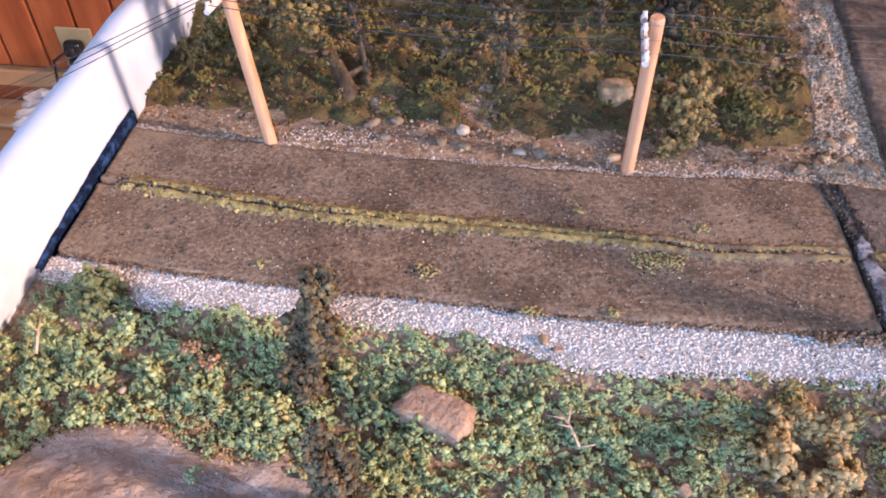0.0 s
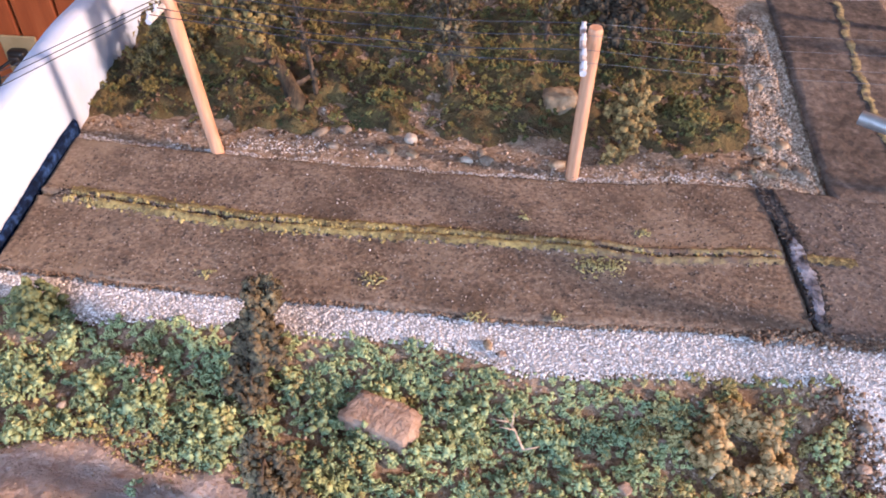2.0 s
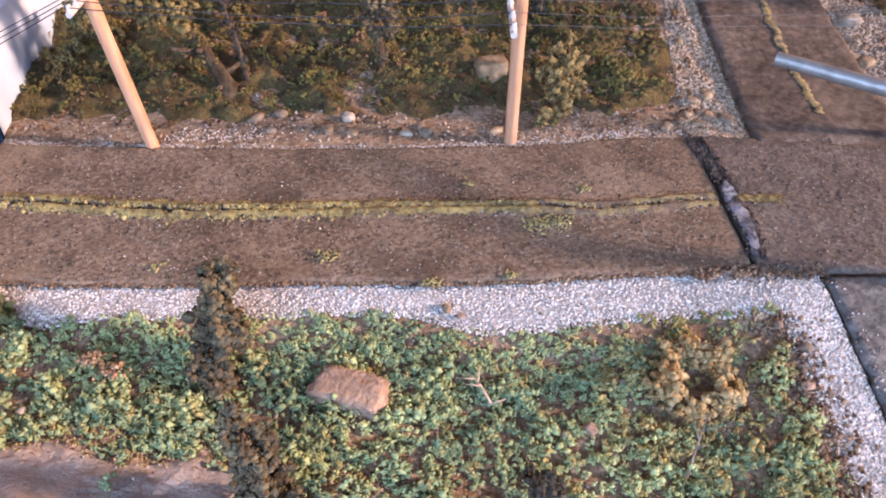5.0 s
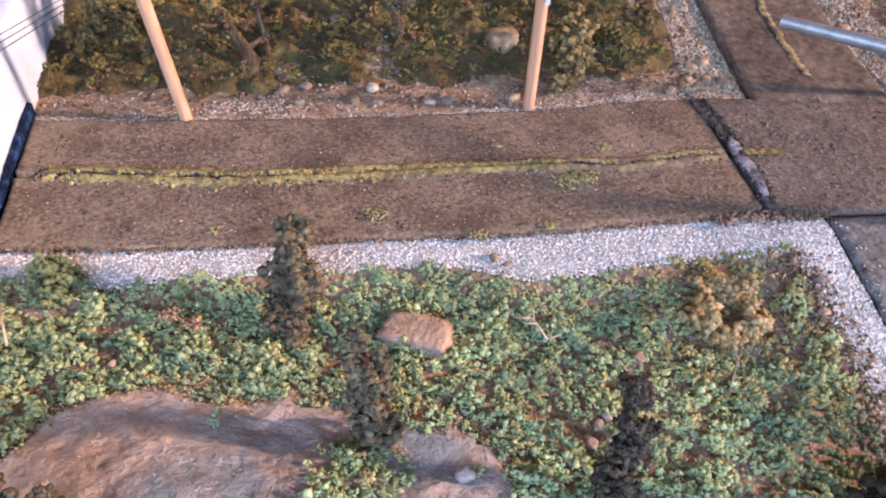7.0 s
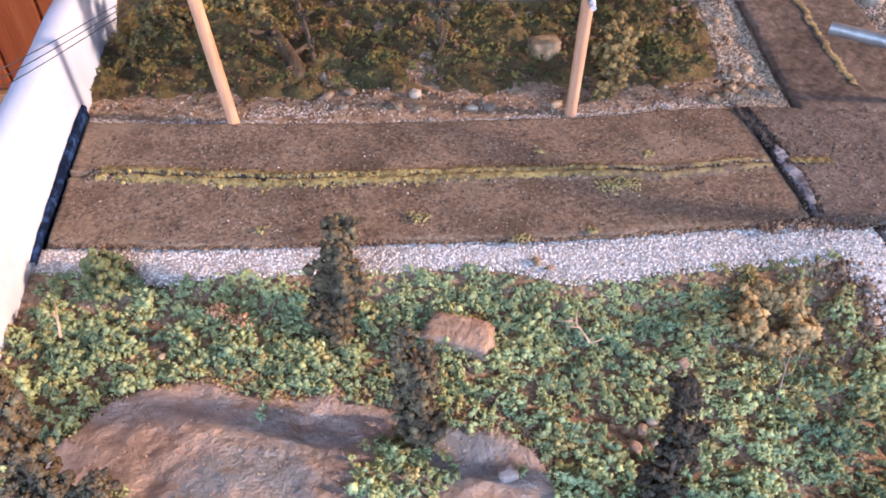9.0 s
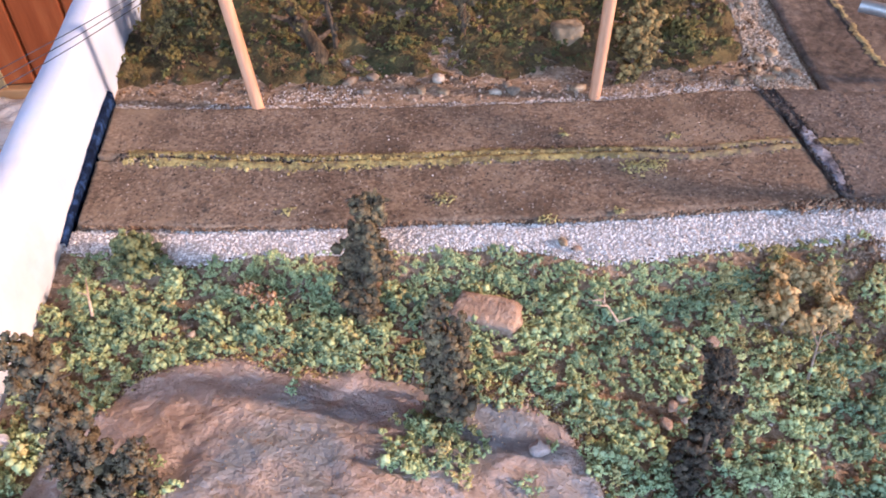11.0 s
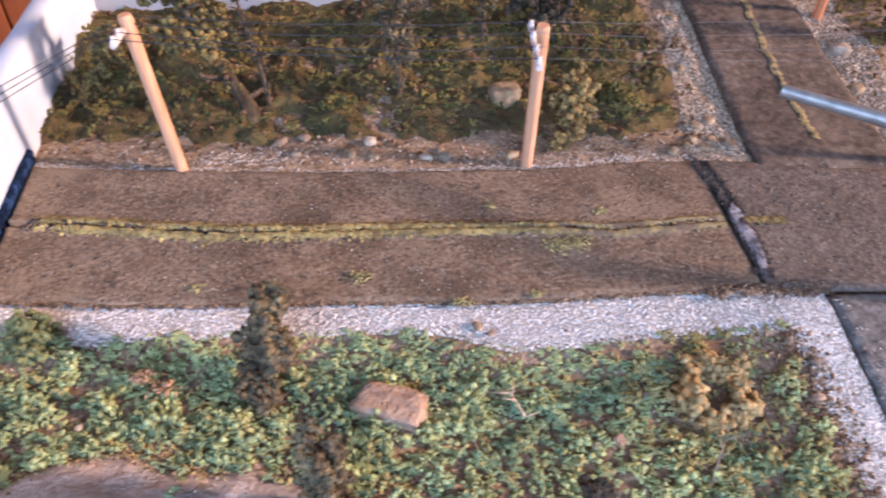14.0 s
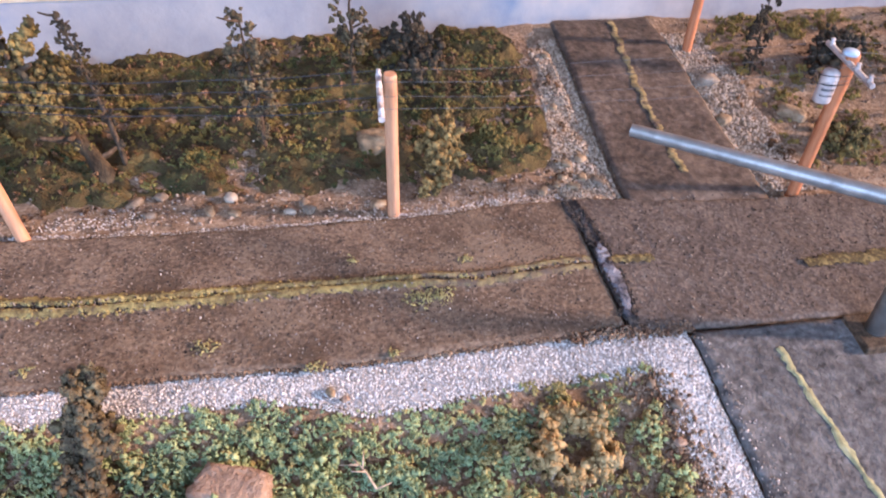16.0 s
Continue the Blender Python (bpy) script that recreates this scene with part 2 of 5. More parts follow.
# base darker than the side board, with the shade back there put in; blue patches are paint
M_BACK = mat("sky_painted_board", three((0.29, 0.30, 0.335), (0.375, 0.375, 0.395), (0.455, 0.44, 0.435)), 24, detail=5, rough=0.6, big=0.5, big_scale=7, bump=0.0004, bump_scale=120, patches=[((0.19, 0.28, 0.40), 7, 0.54, 0.70), ((0.50, 0.48, 0.47), 5, 0.52, 0.62)])
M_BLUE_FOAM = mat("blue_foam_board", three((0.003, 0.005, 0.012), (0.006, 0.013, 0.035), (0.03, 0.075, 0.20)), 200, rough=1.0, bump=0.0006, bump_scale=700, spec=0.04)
M_TAN_EDGE = mat("tan_board_edge", three((0.50, 0.38, 0.26), (0.62, 0.49, 0.35), (0.72, 0.60, 0.46)), 80, rough=0.8, bump=0.0003, bump_scale=300)
M_PINE = mat("orange_pine", three((0.26, 0.052, 0.015), (0.40, 0.088, 0.025), (0.50, 0.14, 0.046)), 9, detail=7, rough=0.4, big=0.3, big_scale=2, bump=0.0004, bump_scale=60, stretch=(5, 1, 0.5))
M_BENCH = mat("honey_pine", three((0.34, 0.16, 0.06), (0.48, 0.25, 0.11), (0.60, 0.36, 0.18)), 14, detail=7, rough=0.45, bump=0.0004, bump_scale=80, stretch=(0.4, 4, 1))
M_PLATE = mat("beige_plastic", three((0.30, 0.20, 0.09), (0.36, 0.25, 0.12), (0.42, 0.30, 0.16)), 30, rough=0.4)
M_BLACK = mat("black_plastic", three((0.008, 0.008, 0.008), (0.014, 0.014, 0.014), (0.03, 0.03, 0.03)), 60, rough=0.35)
M_PLASTER = mat("room_plaster", three((0.62, 0.60, 0.57), (0.70, 0.68, 0.65), (0.76, 0.74, 0.71)), 6, bump=0.0008, bump_scale=60)
M_CARPET = mat("floor_carpet", three((0.16, 0.12, 0.09), (0.22, 0.17, 0.13), (0.30, 0.24, 0.19)), 90, bump=0.003, bump_scale=300)
M_PLY = mat("plywood", three((0.36, 0.25, 0.15), (0.48, 0.34, 0.21), (0.58, 0.43, 0.28)), 12, rough=0.7, bump=0.0003, bump_scale=80, stretch=(0.5, 4, 4))
M_GREENLED = mat("green_tag", three((0.05, 0.5, 0.08), (0.08, 0.62, 0.12), (0.1, 0.7, 0.15)), 60, rough=0.4)
M_BLUE_CAP = mat("pale_blue_paint", three((0.36, 0.48, 0.62), (0.44, 0.57, 0.70), (0.52, 0.64, 0.76)), 90, rough=0.5)
M_PURPLE = mat("purple_plastic", three((0.28, 0.07, 0.30), (0.36, 0.10, 0.38), (0.44, 0.16, 0.46)), 40, rough=0.35)
M_ORANGE = mat("orange_plastic", three((0.65, 0.24, 0.04), (0.75, 0.30, 0.05), (0.8, 0.36, 0.08)), 40, rough=0.35)


def film_mat(name):
    m = bpy.data.materials.new(name)
    m.use_nodes = True
    N, L = m.node_tree.nodes, m.node_tree.links
    p = N["Principled BSDF"]
    p.inputs["Base Color"].default_value = (0.86, 0.84, 0.80, 1)
    p.inputs["Roughness"].default_value = 0.22
    p.inputs["Alpha"].default_value = 0.5
    n, b = N.new("ShaderNodeTexNoise"), N.new("ShaderNodeBump")
    n.inputs["Scale"].default_value = 24
    b.inputs["Distance"].default_value = 0.01
    L.new(n.outputs[0], b.inputs["Height"])
    L.new(b.outputs[0], p.inputs["Normal"])
    return m


M_FILM = film_mat("clear_plastic_film")


# ---- building helpers ----
def mesh_of(name, verts, faces, material, smooth=True):
    me = bpy.data.meshes.new(name)
    me.from_pydata([tuple(c * U for c in v) for v in verts], [], [tuple(f) for f in faces])
    me.materials.append(material)
    if smooth:
        me.polygons.foreach_set("use_smooth", [True] * len(me.polygons))
    me.update()
    return me


def thing(name, at, label, category, group="", kind=""):
    ob = new(name)
    ob.empty_display_size = 0.01
    ob.location = Vector(at) * U
    return tagged(ob, label, category, group, kind)


def hang(ob, parent):
    ob.parent = parent
    return ob


def part(name, bm, material, parent, label="", smooth=False):
    """One mesh object from a bmesh in the parent's own space."""
    me = bpy.data.meshes.new(name)
    bmesh.ops.scale(bm, vec=(U, U, U), verts=bm.verts)
    bm.to_mesh(me)
    bm.free()
    me.materials.append(material)
    if smooth:
        me.polygons.foreach_set("use_smooth", [True] * len(me.polygons))
    ob = new(name, me)
    ob.parent = parent
    return tagged(ob, label)


def box(lo, hi, bevel=0.0, segments=2):
    bm = bmesh.new()
    bmesh.ops.create_cube(bm, size=1.0)
    lo, hi = Vector(lo), Vector(hi)
    for v in bm.verts:
        v.co = Vector([lo[k] + (v.co[k] + 0.5) * (hi[k] - lo[k]) for k in range(3)])
    if bevel:
        bmesh.ops.bevel(bm, geom=list(bm.edges), offset=bevel, segments=segments, affect="EDGES", profile=0.5)
    return bm


def tube(points, radii, sides=8, cap=True, seed=None, rough=0.0):
    """A swept tube through points; radii: one number or one for each point."""
    rng = random.Random(seed)
    pts = [Vector(p) for p in points]
    if isinstance(radii, (int, float)):
        radii = [radii] * len(pts)
    bm = bmesh.new()
    rings = []
    for k, p in enumerate(pts):
        d = (pts[min(k + 1, len(pts) - 1)] - pts[max(k - 1, 0)]).normalized()
        a = d.orthogonal().normalized() if k == 0 else (rings_a - d * rings_a.dot(d)).normalized()
        rings_a = a
        b = d.cross(a)
        rings.append([bm.verts.new(p + (a * math.cos(2 * math.pi * s / sides) + b * math.sin(2 * math.pi * s / sides)) * radii[k] * (1 + rough * rng.uniform(-1, 1))) for s in range(sides)])
    for r0, r1 in zip(rings, rings[1:]):
        for s in range(sides):
            bm.faces.new((r0[s], r0[(s + 1) % sides], r1[(s + 1) % sides], r1[s]))
    if cap:
        bm.faces.new(rings[0][::-1])
        bm.faces.new(rings[-1])
    return bm


def ico_template(level=1):
    bm = bmesh.new()
    bmesh.ops.create_icosphere(bm, subdivisions=level, radius=1.0)
    v = np.array([x.co[:] for x in bm.verts])
    f = np.array([[x.index for x in y.verts] for y in bm.faces])
    bm.free()
    return v, f


ICO = ico_template(1)
OCT = (np.array([(1, 0, 0), (-1, 0, 0), (0, 1, 0), (0, -1, 0), (0, 0, 1), (0, 0, -1)], float), np.array([(0, 2, 4), (2, 1, 4), (1, 3, 4), (3, 0, 4), (2, 0, 5), (1, 2, 5), (3, 1, 5), (0, 3, 5)]))
TET = (np.array([(1, 1, 1), (1, -1, -1), (-1, 1, -1), (-1, -1, 1)]) / 1.732, np.array([(0, 1, 2), (0, 3, 1), (0, 2, 3), (1, 3, 2)]))


def lumps(centres, radii, rng, jitter=0.3, squash=0.3, template=ICO):
    """Corners and faces of many small lumps, each turned, squashed and dented at random."""
    tv, tf = template
    centres, radii = np.asarray(centres, float), np.asarray(radii, float)
    n, k = len(centres), len(tv)
    q = rng.normal(size=(n, 4))
    q /= np.linalg.norm(q, axis=1)[:, None]
    w, x, y, z = q.T
    rot = np.stack([1 - 2 * (y * y + z * z), 2 * (x * y - z * w), 2 * (x * z + y * w), 2 * (x * y + z * w), 1 - 2 * (x * x + z * z), 2 * (y * z - x * w),
                    2 * (x * z - y * w), 2 * (y * z + x * w), 1 - 2 * (x * x + y * y)], -1).reshape(n, 3, 3)
    pts = tv[None] * (1 + rng.uniform(-jitter, jitter, (n, k, 1))) * (1 + rng.uniform(-squash, squash, (n, 1, 3)))
    pts = np.einsum("nij,nkj->nki", rot, pts) * radii[:, None, None] + centres[:, None]
    faces = (tf[None] + (np.arange(n) * k)[:, None, None]).reshape(-1, 3)
    return pts.reshape(-1, 3), faces


def joined(name, pieces, material):
    """One mesh object from (corners, faces, smooth) pieces."""
    pts = np.concatenate([p for p, _, _ in pieces])
    starts = np.cumsum([0] + [len(p) for p, _, _ in pieces])
    faces = np.concatenate([f + o for (_, f, _), o in zip(pieces, starts)])
    soft = np.concatenate([np.full(len(f), s_, dtype=bool) for _, f, s_ in pieces])
    me = bpy.data.meshes.new(name)
    me.vertices.add(len(pts))
    me.vertices.foreach_set("co", (pts * U).reshape(-1).astype(np.float32))
    me.loops.add(len(faces) * 3)
    me.loops.foreach_set("vertex_index", faces.reshape(-1).astype(np.int32))
    me.polygons.add(len(faces))
    me.polygons.foreach_set("loop_start", np.arange(0, len(faces) * 3, 3, dtype=np.int32))
    me.polygons.foreach_set("use_smooth", soft)
    me.materials.append(material)
    me.update(calc_edges=True)
    me.validate()
    return new(name, me)


def cloud(name, centres, radii, material, rng, jitter=0.3, squash=0.3, template=ICO, smooth=True):
    return joined(name, [(*lumps(centres, radii, rng, jitter, squash, template), smooth)], material)


def unit(rng, *shape):
    q = rng.normal(size=(*shape, 3))
    return q / np.linalg.norm(q, axis=-1)[..., None]


def foam(name, centres, radii, material, rng, lobes=6, crumbs=7, up=0.0, grain=(0.00030, 0.00055), hug=(0.70, 1.25), coarse=0.0, core=OCT):
    """Ground foam: every clump is a knot of lobes, every lobe a heap of small crumbs. up: how far the lobes keep to the upper side; hug: how close the crumbs sit; coarse: their least size against the lobe."""
    c, R = np.asarray(centres, float), np.asarray(radii, float)
    d = unit(rng, len(c), lobes)
    d[:, :, 2] = d[:, :, 2] * (1 - up) + np.abs(d[:, :, 2]) * up * 1.1
    lc = (c[:, None] + d * R[:, None, None] * rng.uniform(0.40, 0.95, (len(c), lobes, 1))).reshape(-1, 3)
    lr = (R[:, None] * rng.uniform(0.24, 0.42, (len(c), lobes))).reshape(-1)
    cc = (lc[:, None] + unit(rng, len(lc), crumbs) * (lr[:, None] * rng.uniform(hug[0], hug[1], (len(lc), crumbs)))[..., None]).reshape(-1, 3)
    cr = np.maximum(rng.uniform(grain[0], grain[1], len(cc)), np.repeat(lr, crumbs) * coarse * rng.uniform(0.7, 1.3, len(cc)))
    return joined(name, [(*lumps(cc, cr, rng, 0.3, 0.25, OCT), True), (*lumps(lc, lr * (0.78 if core is OCT else 0.94), rng, 0.25, 0.2, core), True)], material)


def smooth01(t):
    t = min(1.0, max(0.0, t))
    return t * t * (3 - 2 * t)


def bumpy(x, y, s, seed=0.0):
    return noise.noise((x * s, y * s, seed))


# ---- shape of the land ----
def near_road_z(y):
    return -0.15 * max(0.0, 0.200 - y)


def far_road_z(y):
    return 0.017 * smooth01((y - 0.285) / 0.19) if y > 0.285 else 0.0


def dome(x, y):
    return 0.0367 * math.exp(-(((x + 0.058) / 0.095) ** 2 + ((y - 0.050) / 0.0777) ** 2))


def land(x, y):
    if y > 0.296:
        z = -0.0015 + (0.0035 + 0.0105 * smooth01((x + 0.055) / 0.10)) * smooth01((y - 0.315) / 0.13) + 0.0040 * bumpy(x, y, 32) * smooth01((y - 0.305) / 0.03) + 0.0014 * bumpy(x, y, 110)
        if 0.190 < x < 0.272:
            z = far_road_z(y) - 0.004
        return z
    if y > 0.216:
        return -0.0045
    z = -0.0030 - 0.0090 * smooth01((0.213 - y) / 0.045) * (1 - 0.6 * smooth01((-0.02 - x) / 0.06))
    z += dome(x, y) + 0.0012 * bumpy(x, y, 60) * smooth01((0.195 - y) / 0.02)
    if x > 0.13:
        k = smooth01((x - 0.13) / 0.045)
        z = z * (1 - k) + (near_road_z(y) - 0.0015) * k
    if 0.187 < x < 0.268:
        z = near_road_z(y) - 0.004
    return z


def wall_x(y):
    return -0.1385 - 0.085 * (y - 0.125)


def back_y(x):
    return 0.468 + 0.035 * (x + 0.16)


# ---- room ----
X0, X1, Y0, Y1, Z0, Z1 = -1.20, 1.60, -0.64, 0.69, -0.29, 0.94


def slab(name, lo, hi, material, bevel=0.0):
    ob = part(name, box(lo, hi, bevel), material, None)
    return tagged(ob, kind="structure")


floor = slab("floor", (X0 - 0.1, Y0 - 0.1, Z0 - 0.1), (X1 + 0.1, Y1 + 0.1, Z0), M_CARPET)
slab("ceiling", (X0 - 0.1, Y0 - 0.1, Z1), (X1 + 0.1, Y1 + 0.1, Z1 + 0.1), M_PLASTER)
slab("wall_west", (X0 - 0.1, Y0, Z0), (X0, Y1, Z1), M_PLASTER)
wall_north = slab("wall_north", (X0, Y1, Z0), (X1, Y1 + 0.1, Z1), M_PINE)


def wall_with_window(name, axis, a0, a1, o0, o1, oz0, oz1, p0, p1):
    """A wall with one opening; axis: the way it runs along."""
    bm = bmesh.new()
    for lo, hi, zlo, zhi in ((a0, o0, Z0, Z1), (o1, a1, Z0, Z1), (o0, o1, Z0, oz0), (o0, o1, oz1, Z1)):
        one = box((lo, p0, zlo), (hi, p1, zhi)) if axis == "x" else box((p0, lo, zlo), (p1, hi, zhi))
        me = bpy.data.meshes.new("piece")
        one.to_mesh(me)
        one.free()
        bm.from_mesh(me)
        bpy.data.meshes.remove(me)
    return tagged(part(name, bm, M_PLASTER, None), kind="structure")


wall_with_window("wall_east", "y", Y0, Y1, -0.60, 0.34, 0.10, 0.88, X1, X1 + 0.1)
# the south opening is unseen, added to go with the blue fill
wall_with_window("wall_south", "x", X0, X1, -0.66, 0.42, 0.16, 0.68, Y0 - 0.1, Y0)


def window(name, axis, a0, a1, z0, z1, p0, p1):
    w = thing(name, (0, 0, 0), "unseen white painted timber window frame in the plaster wall", "window", kind="structure")
    t = 0.024

    def bar(n, lo, hi, zlo, zhi):
        part(n, box((lo, p0, zlo), (hi, p1, zhi), 0.004) if axis == "x" else box((p0, lo, zlo), (p1, hi, zhi), 0.004), M_PAPER, w)
    bar("frame_side", a0, a0 + t, z0, z1)
    bar("frame_side", a1 - t, a1, z0, z1)
    bar("frame_top", a0 + t, a1 - t, z1 - t, z1)
    bar("frame_bottom", a0 + t, a1 - t, z0, z0 + t)
    return w


window("window_1", "y", -0.60, 0.34, 0.10, 0.88, X1 + 0.03, X1 + 0.07)
# unseen frame, added around the opening for the south fill
window("added_window_2", "x", -0.66, 0.42, 0.16, 0.68, Y0 - 0.07, Y0 - 0.03)

# boards of the panelled wall, with grooves between them
bx, rng0 = X0 + 0.005, random.Random(5)
while bx < X1 - 0.02:
    w = rng0.choice((0.046, 0.052, 0.060))
    w = min(w, X1 - 0.003 - bx)
    part("board", box((bx, Y1 - 0.007, Z0 + 0.095), (bx + w - 0.0024, Y1 - 0.001, Z1 - 0.005), 0.002, 2), M_PINE, wall_north)
    bx += w
part("baseboard", box((X0, Y1 - 0.014, Z0 + 0.073), (X1, Y1 - 0.001, Z0 + 0.093), 0.002), M_BENCH, wall_north)
# floor boards
fy = Y0
while fy < Y1 - 0.01:
    part("floor_board", box((X0, fy, Z0), (X1, min(fy + 0.0385, Y1), Z0 + 0.003), 0.0008, 1), M_BENCH, floor)
    fy += 0.040


# ---- bench, outlet and plastic bag beyond the layout ----
def bench():
    b = thing("slatted_bench", (-0.56, 0.55, Z0 + 0.003), "low honey coloured slatted pine bench along the panelled wall", "bench")
    for k in range(5):
        y = -0.148 + k * 0.0565
        part("slat", box((-0.26, y, 0.040), (0.24, y + 0.0510, 0.052), 0.0016), M_BENCH, b)
    for sx in (-0.24, 0.20):
        for sy in (-0.108, 0.078):
            part("leg", box((sx, sy, 0.0), (sx + 0.02, sy + 0.02, 0.040), 0.001), M_BENCH, b)
    part("rail", box((-0.22, -0.104, 0.026), (0.20, -0.092, 0.0395), 0.001), M_BENCH, b)


bench()


def outlet():
    o = thing("wall_outlet", (-0.4400, Y1 - 0.0072, -0.1740), "beige wall outlet plate with black plugs in both sockets", "outlet")
    part("plate", box((-0.0195, -0.003, -0.0290), (0.0195, 0.0, 0.0290), 0.0014), M_PLATE, o)
    for z in (-0.0095, 0.0095):
        plug = part("plug", box((-0.0095, -0.016, z - 0.0085), (0.0095, -0.0032, z + 0.0085), 0.004, 3), M_BLACK, o, smooth=True)
        part("grip", box((-0.0055, -0.021, z - 0.005), (0.0055, -0.0155, z + 0.005), 0.002, 2), M_BLACK, plug)
    part("cord", tube([(0.002, -0.019, -0.014), (0.006, -0.025, -0.026), (0.009, -0.024, -0.045), (0.010, -0.020, -0.075)], 0.0020, 8), M_BLACK, o, smooth=True)
    part("cord", tube([(0.0, -0.019, 0.012), (-0.017, -0.025, 0.002), (-0.023, -0.024, -0.024), (-0.023, -0.022, -0.074)], 0.0016, 8), M_BLACK, o, smooth=True)
    part("tag", box((-0.0260, -0.027, -0.047), (-0.0200, -0.021, -0.036), 0.001), M_GREENLED, o, "bright green tag on the cord")


outlet()


def plastic_bag():
    top = Z0 + 0.055
    b = thing("plastic_bag", (-0.4300, 0.6420, top), "crumpled clear plastic bag with small packets inside, on the bench", "bag")
    bm = bmesh.new()
    bmesh.ops.create_icosphere(bm, subdivisions=5, radius=1.0)
    for v in bm.verts:
        c = v.co.copy()
        f = 1 + 0.34 * noise.noise(c * 2.1) + 0.2 * noise.noise(c * 5.3) + 0.10 * abs(noise.noise(c * 11))
        v.co = Vector((c.x * 0.066 * f, min(0.030, c.y * 0.050 * f), max(0.0, 0.016 + c.z * 0.020 * f)))
    part("film", bm, M_FILM, b, smooth=True)
    part("packet", box((-0.030, -0.052, 0.006), (0.006, -0.034, 0.018), 0.003), M_PURPLE, b, "purple packet")
    part("packet", box((0.008, -0.056, 0.006), (0.034, -0.038, 0.017), 0.003), M_ORANGE, b, "orange packet")
    part("packet", box((-0.022, -0.072, 0.003), (0.004, -0.056, 0.011), 0.002), M_GREY_STONE, b, "grey packet")
    scrap = thing("paper_scrap", (-0.4100, 0.5250, top), "crumpled white paper scrap on the bench", "paper")
    bm = bmesh.new()
    bmesh.ops.create_icosphere(bm, subdivisions=3, radius=1.0)
    for v in bm.verts:
        c = v.co.copy()
        f = 1 + 0.5 * noise.noise(c * 2.7 + Vector((3, 1, 7)))
        v.co = Vector((c.x * 0.014 * f, c.y * 0.016 * f, max(0.0, 0.008 + c.z * 0.010 * f)))
    part("sheet", bm, M_PAPER, scrap)


plastic_bag()


# ---- layout table and its boards ----
def table():
    t = thing("layout_table", (0.2, 0.2, Z0 + 0.003), "plywood table that carries the model landscape", "table")
    part("top", box((-0.40, -0.28, 0.236), (0.46, 0.31, 0.248), 0.001), M_PLY, t)
    for sx in (-0.37, 0.40):
        for sy in (-0.25, 0.25):
            part("leg", box((sx, sy, 0.0), (sx + 0.02, sy + 0.02, 0.236), 0.0015), M_PLY, t)


table()


def grid_mesh(name, xs, ys, height, material, keep=None, floor=None):
    """A height field over xs and ys, with a skirt down to floor where one is given."""
    nx, ny = len(xs), len(ys)
    verts = [(x, y, height(x, y)) for y in ys for x in xs]
    faces = [(j * nx + i, j * nx + i + 1, (j + 1) * nx + i + 1, (j + 1) * nx + i) for j in range(ny - 1) for i in range(nx - 1) if keep is None or keep(0.5 * (xs[i] + xs[i + 1]), 0.5 * (ys[j] + ys[j + 1]))]
    if floor is not None:
        rim = [i for i in range(nx)] + [j * nx + nx - 1 for j in range(1, ny)] + [(ny - 1) * nx + i for i in range(nx - 2, -1, -1)] + [j * nx for j in range(ny - 2, 0, -1)]
        base = len(verts)
        verts += [(verts[r][0], verts[r][1], floor) for r in rim]
        for k in range(len(rim)):
            n = (k + 1) % len(rim)
            faces.append((rim[k], base + k, base + n, rim[n]))
    return new(name, mesh_of(name, verts, faces, material))


xs = list(np.arange(-0.172, 0.6401, 0.0042))
ys = list(np.arange(-0.06, 0.4951, 0.0037))
tagged(grid_mesh("ground", xs, ys, land, M_SOIL, floor=-0.038), "brown soil ground of the model landscape", "ground", kind="structure")


def side_board():
    """The white board along the left border: bent a little, its cut foot shows blue foam beside the road."""
    n = 60
    ys_ = [-0.06 + (0.50 + 0.06) * k / n for k in range(n + 1)]
    bm = bmesh.new()
    cols = []
    for y in ys_:
        x = wall_x(y)
        top = 0.0345 + 0.004 * smooth01((y - 0.15) / 0.2) + 0.0012 * bumpy(y, 0.3, 25)
        prof = [(x, -0.036), (x + 0.0005, 0.0), (x, 0.5 * top), (x - 0.0005, top - 0.0012), (x - 0.0018, top), (x - 0.0105, top), (x - 0.012, top - 0.0015), (x - 0.012, -0.036)]
        cols.append([bm.verts.new((px, y, pz)) for px, pz in prof])
    for a, b in zip(cols, cols[1:]):
        for k in range(7):
            bm.faces.new((a[k], a[k + 1], b[k + 1], b[k]))
    bm.faces.new(cols[0])
    bm.faces.new(cols[-1][::-1])
    ob = thing("side_board", (0, 0, 0), "white painted foam board along the border, bare blue at its foot", "board", kind="structure")
    part("face", bm, M_BOARD, ob, smooth=True)
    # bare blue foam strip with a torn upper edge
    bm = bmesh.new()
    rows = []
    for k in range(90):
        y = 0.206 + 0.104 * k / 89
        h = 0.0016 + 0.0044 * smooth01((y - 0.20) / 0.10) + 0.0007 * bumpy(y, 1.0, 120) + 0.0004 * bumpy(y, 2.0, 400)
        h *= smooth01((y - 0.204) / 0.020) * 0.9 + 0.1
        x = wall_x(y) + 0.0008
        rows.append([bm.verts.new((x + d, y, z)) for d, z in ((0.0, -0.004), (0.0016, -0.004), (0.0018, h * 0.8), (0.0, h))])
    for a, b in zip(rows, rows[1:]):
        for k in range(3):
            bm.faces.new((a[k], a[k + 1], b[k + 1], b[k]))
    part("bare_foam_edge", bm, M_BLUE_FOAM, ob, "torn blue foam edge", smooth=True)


side_board()


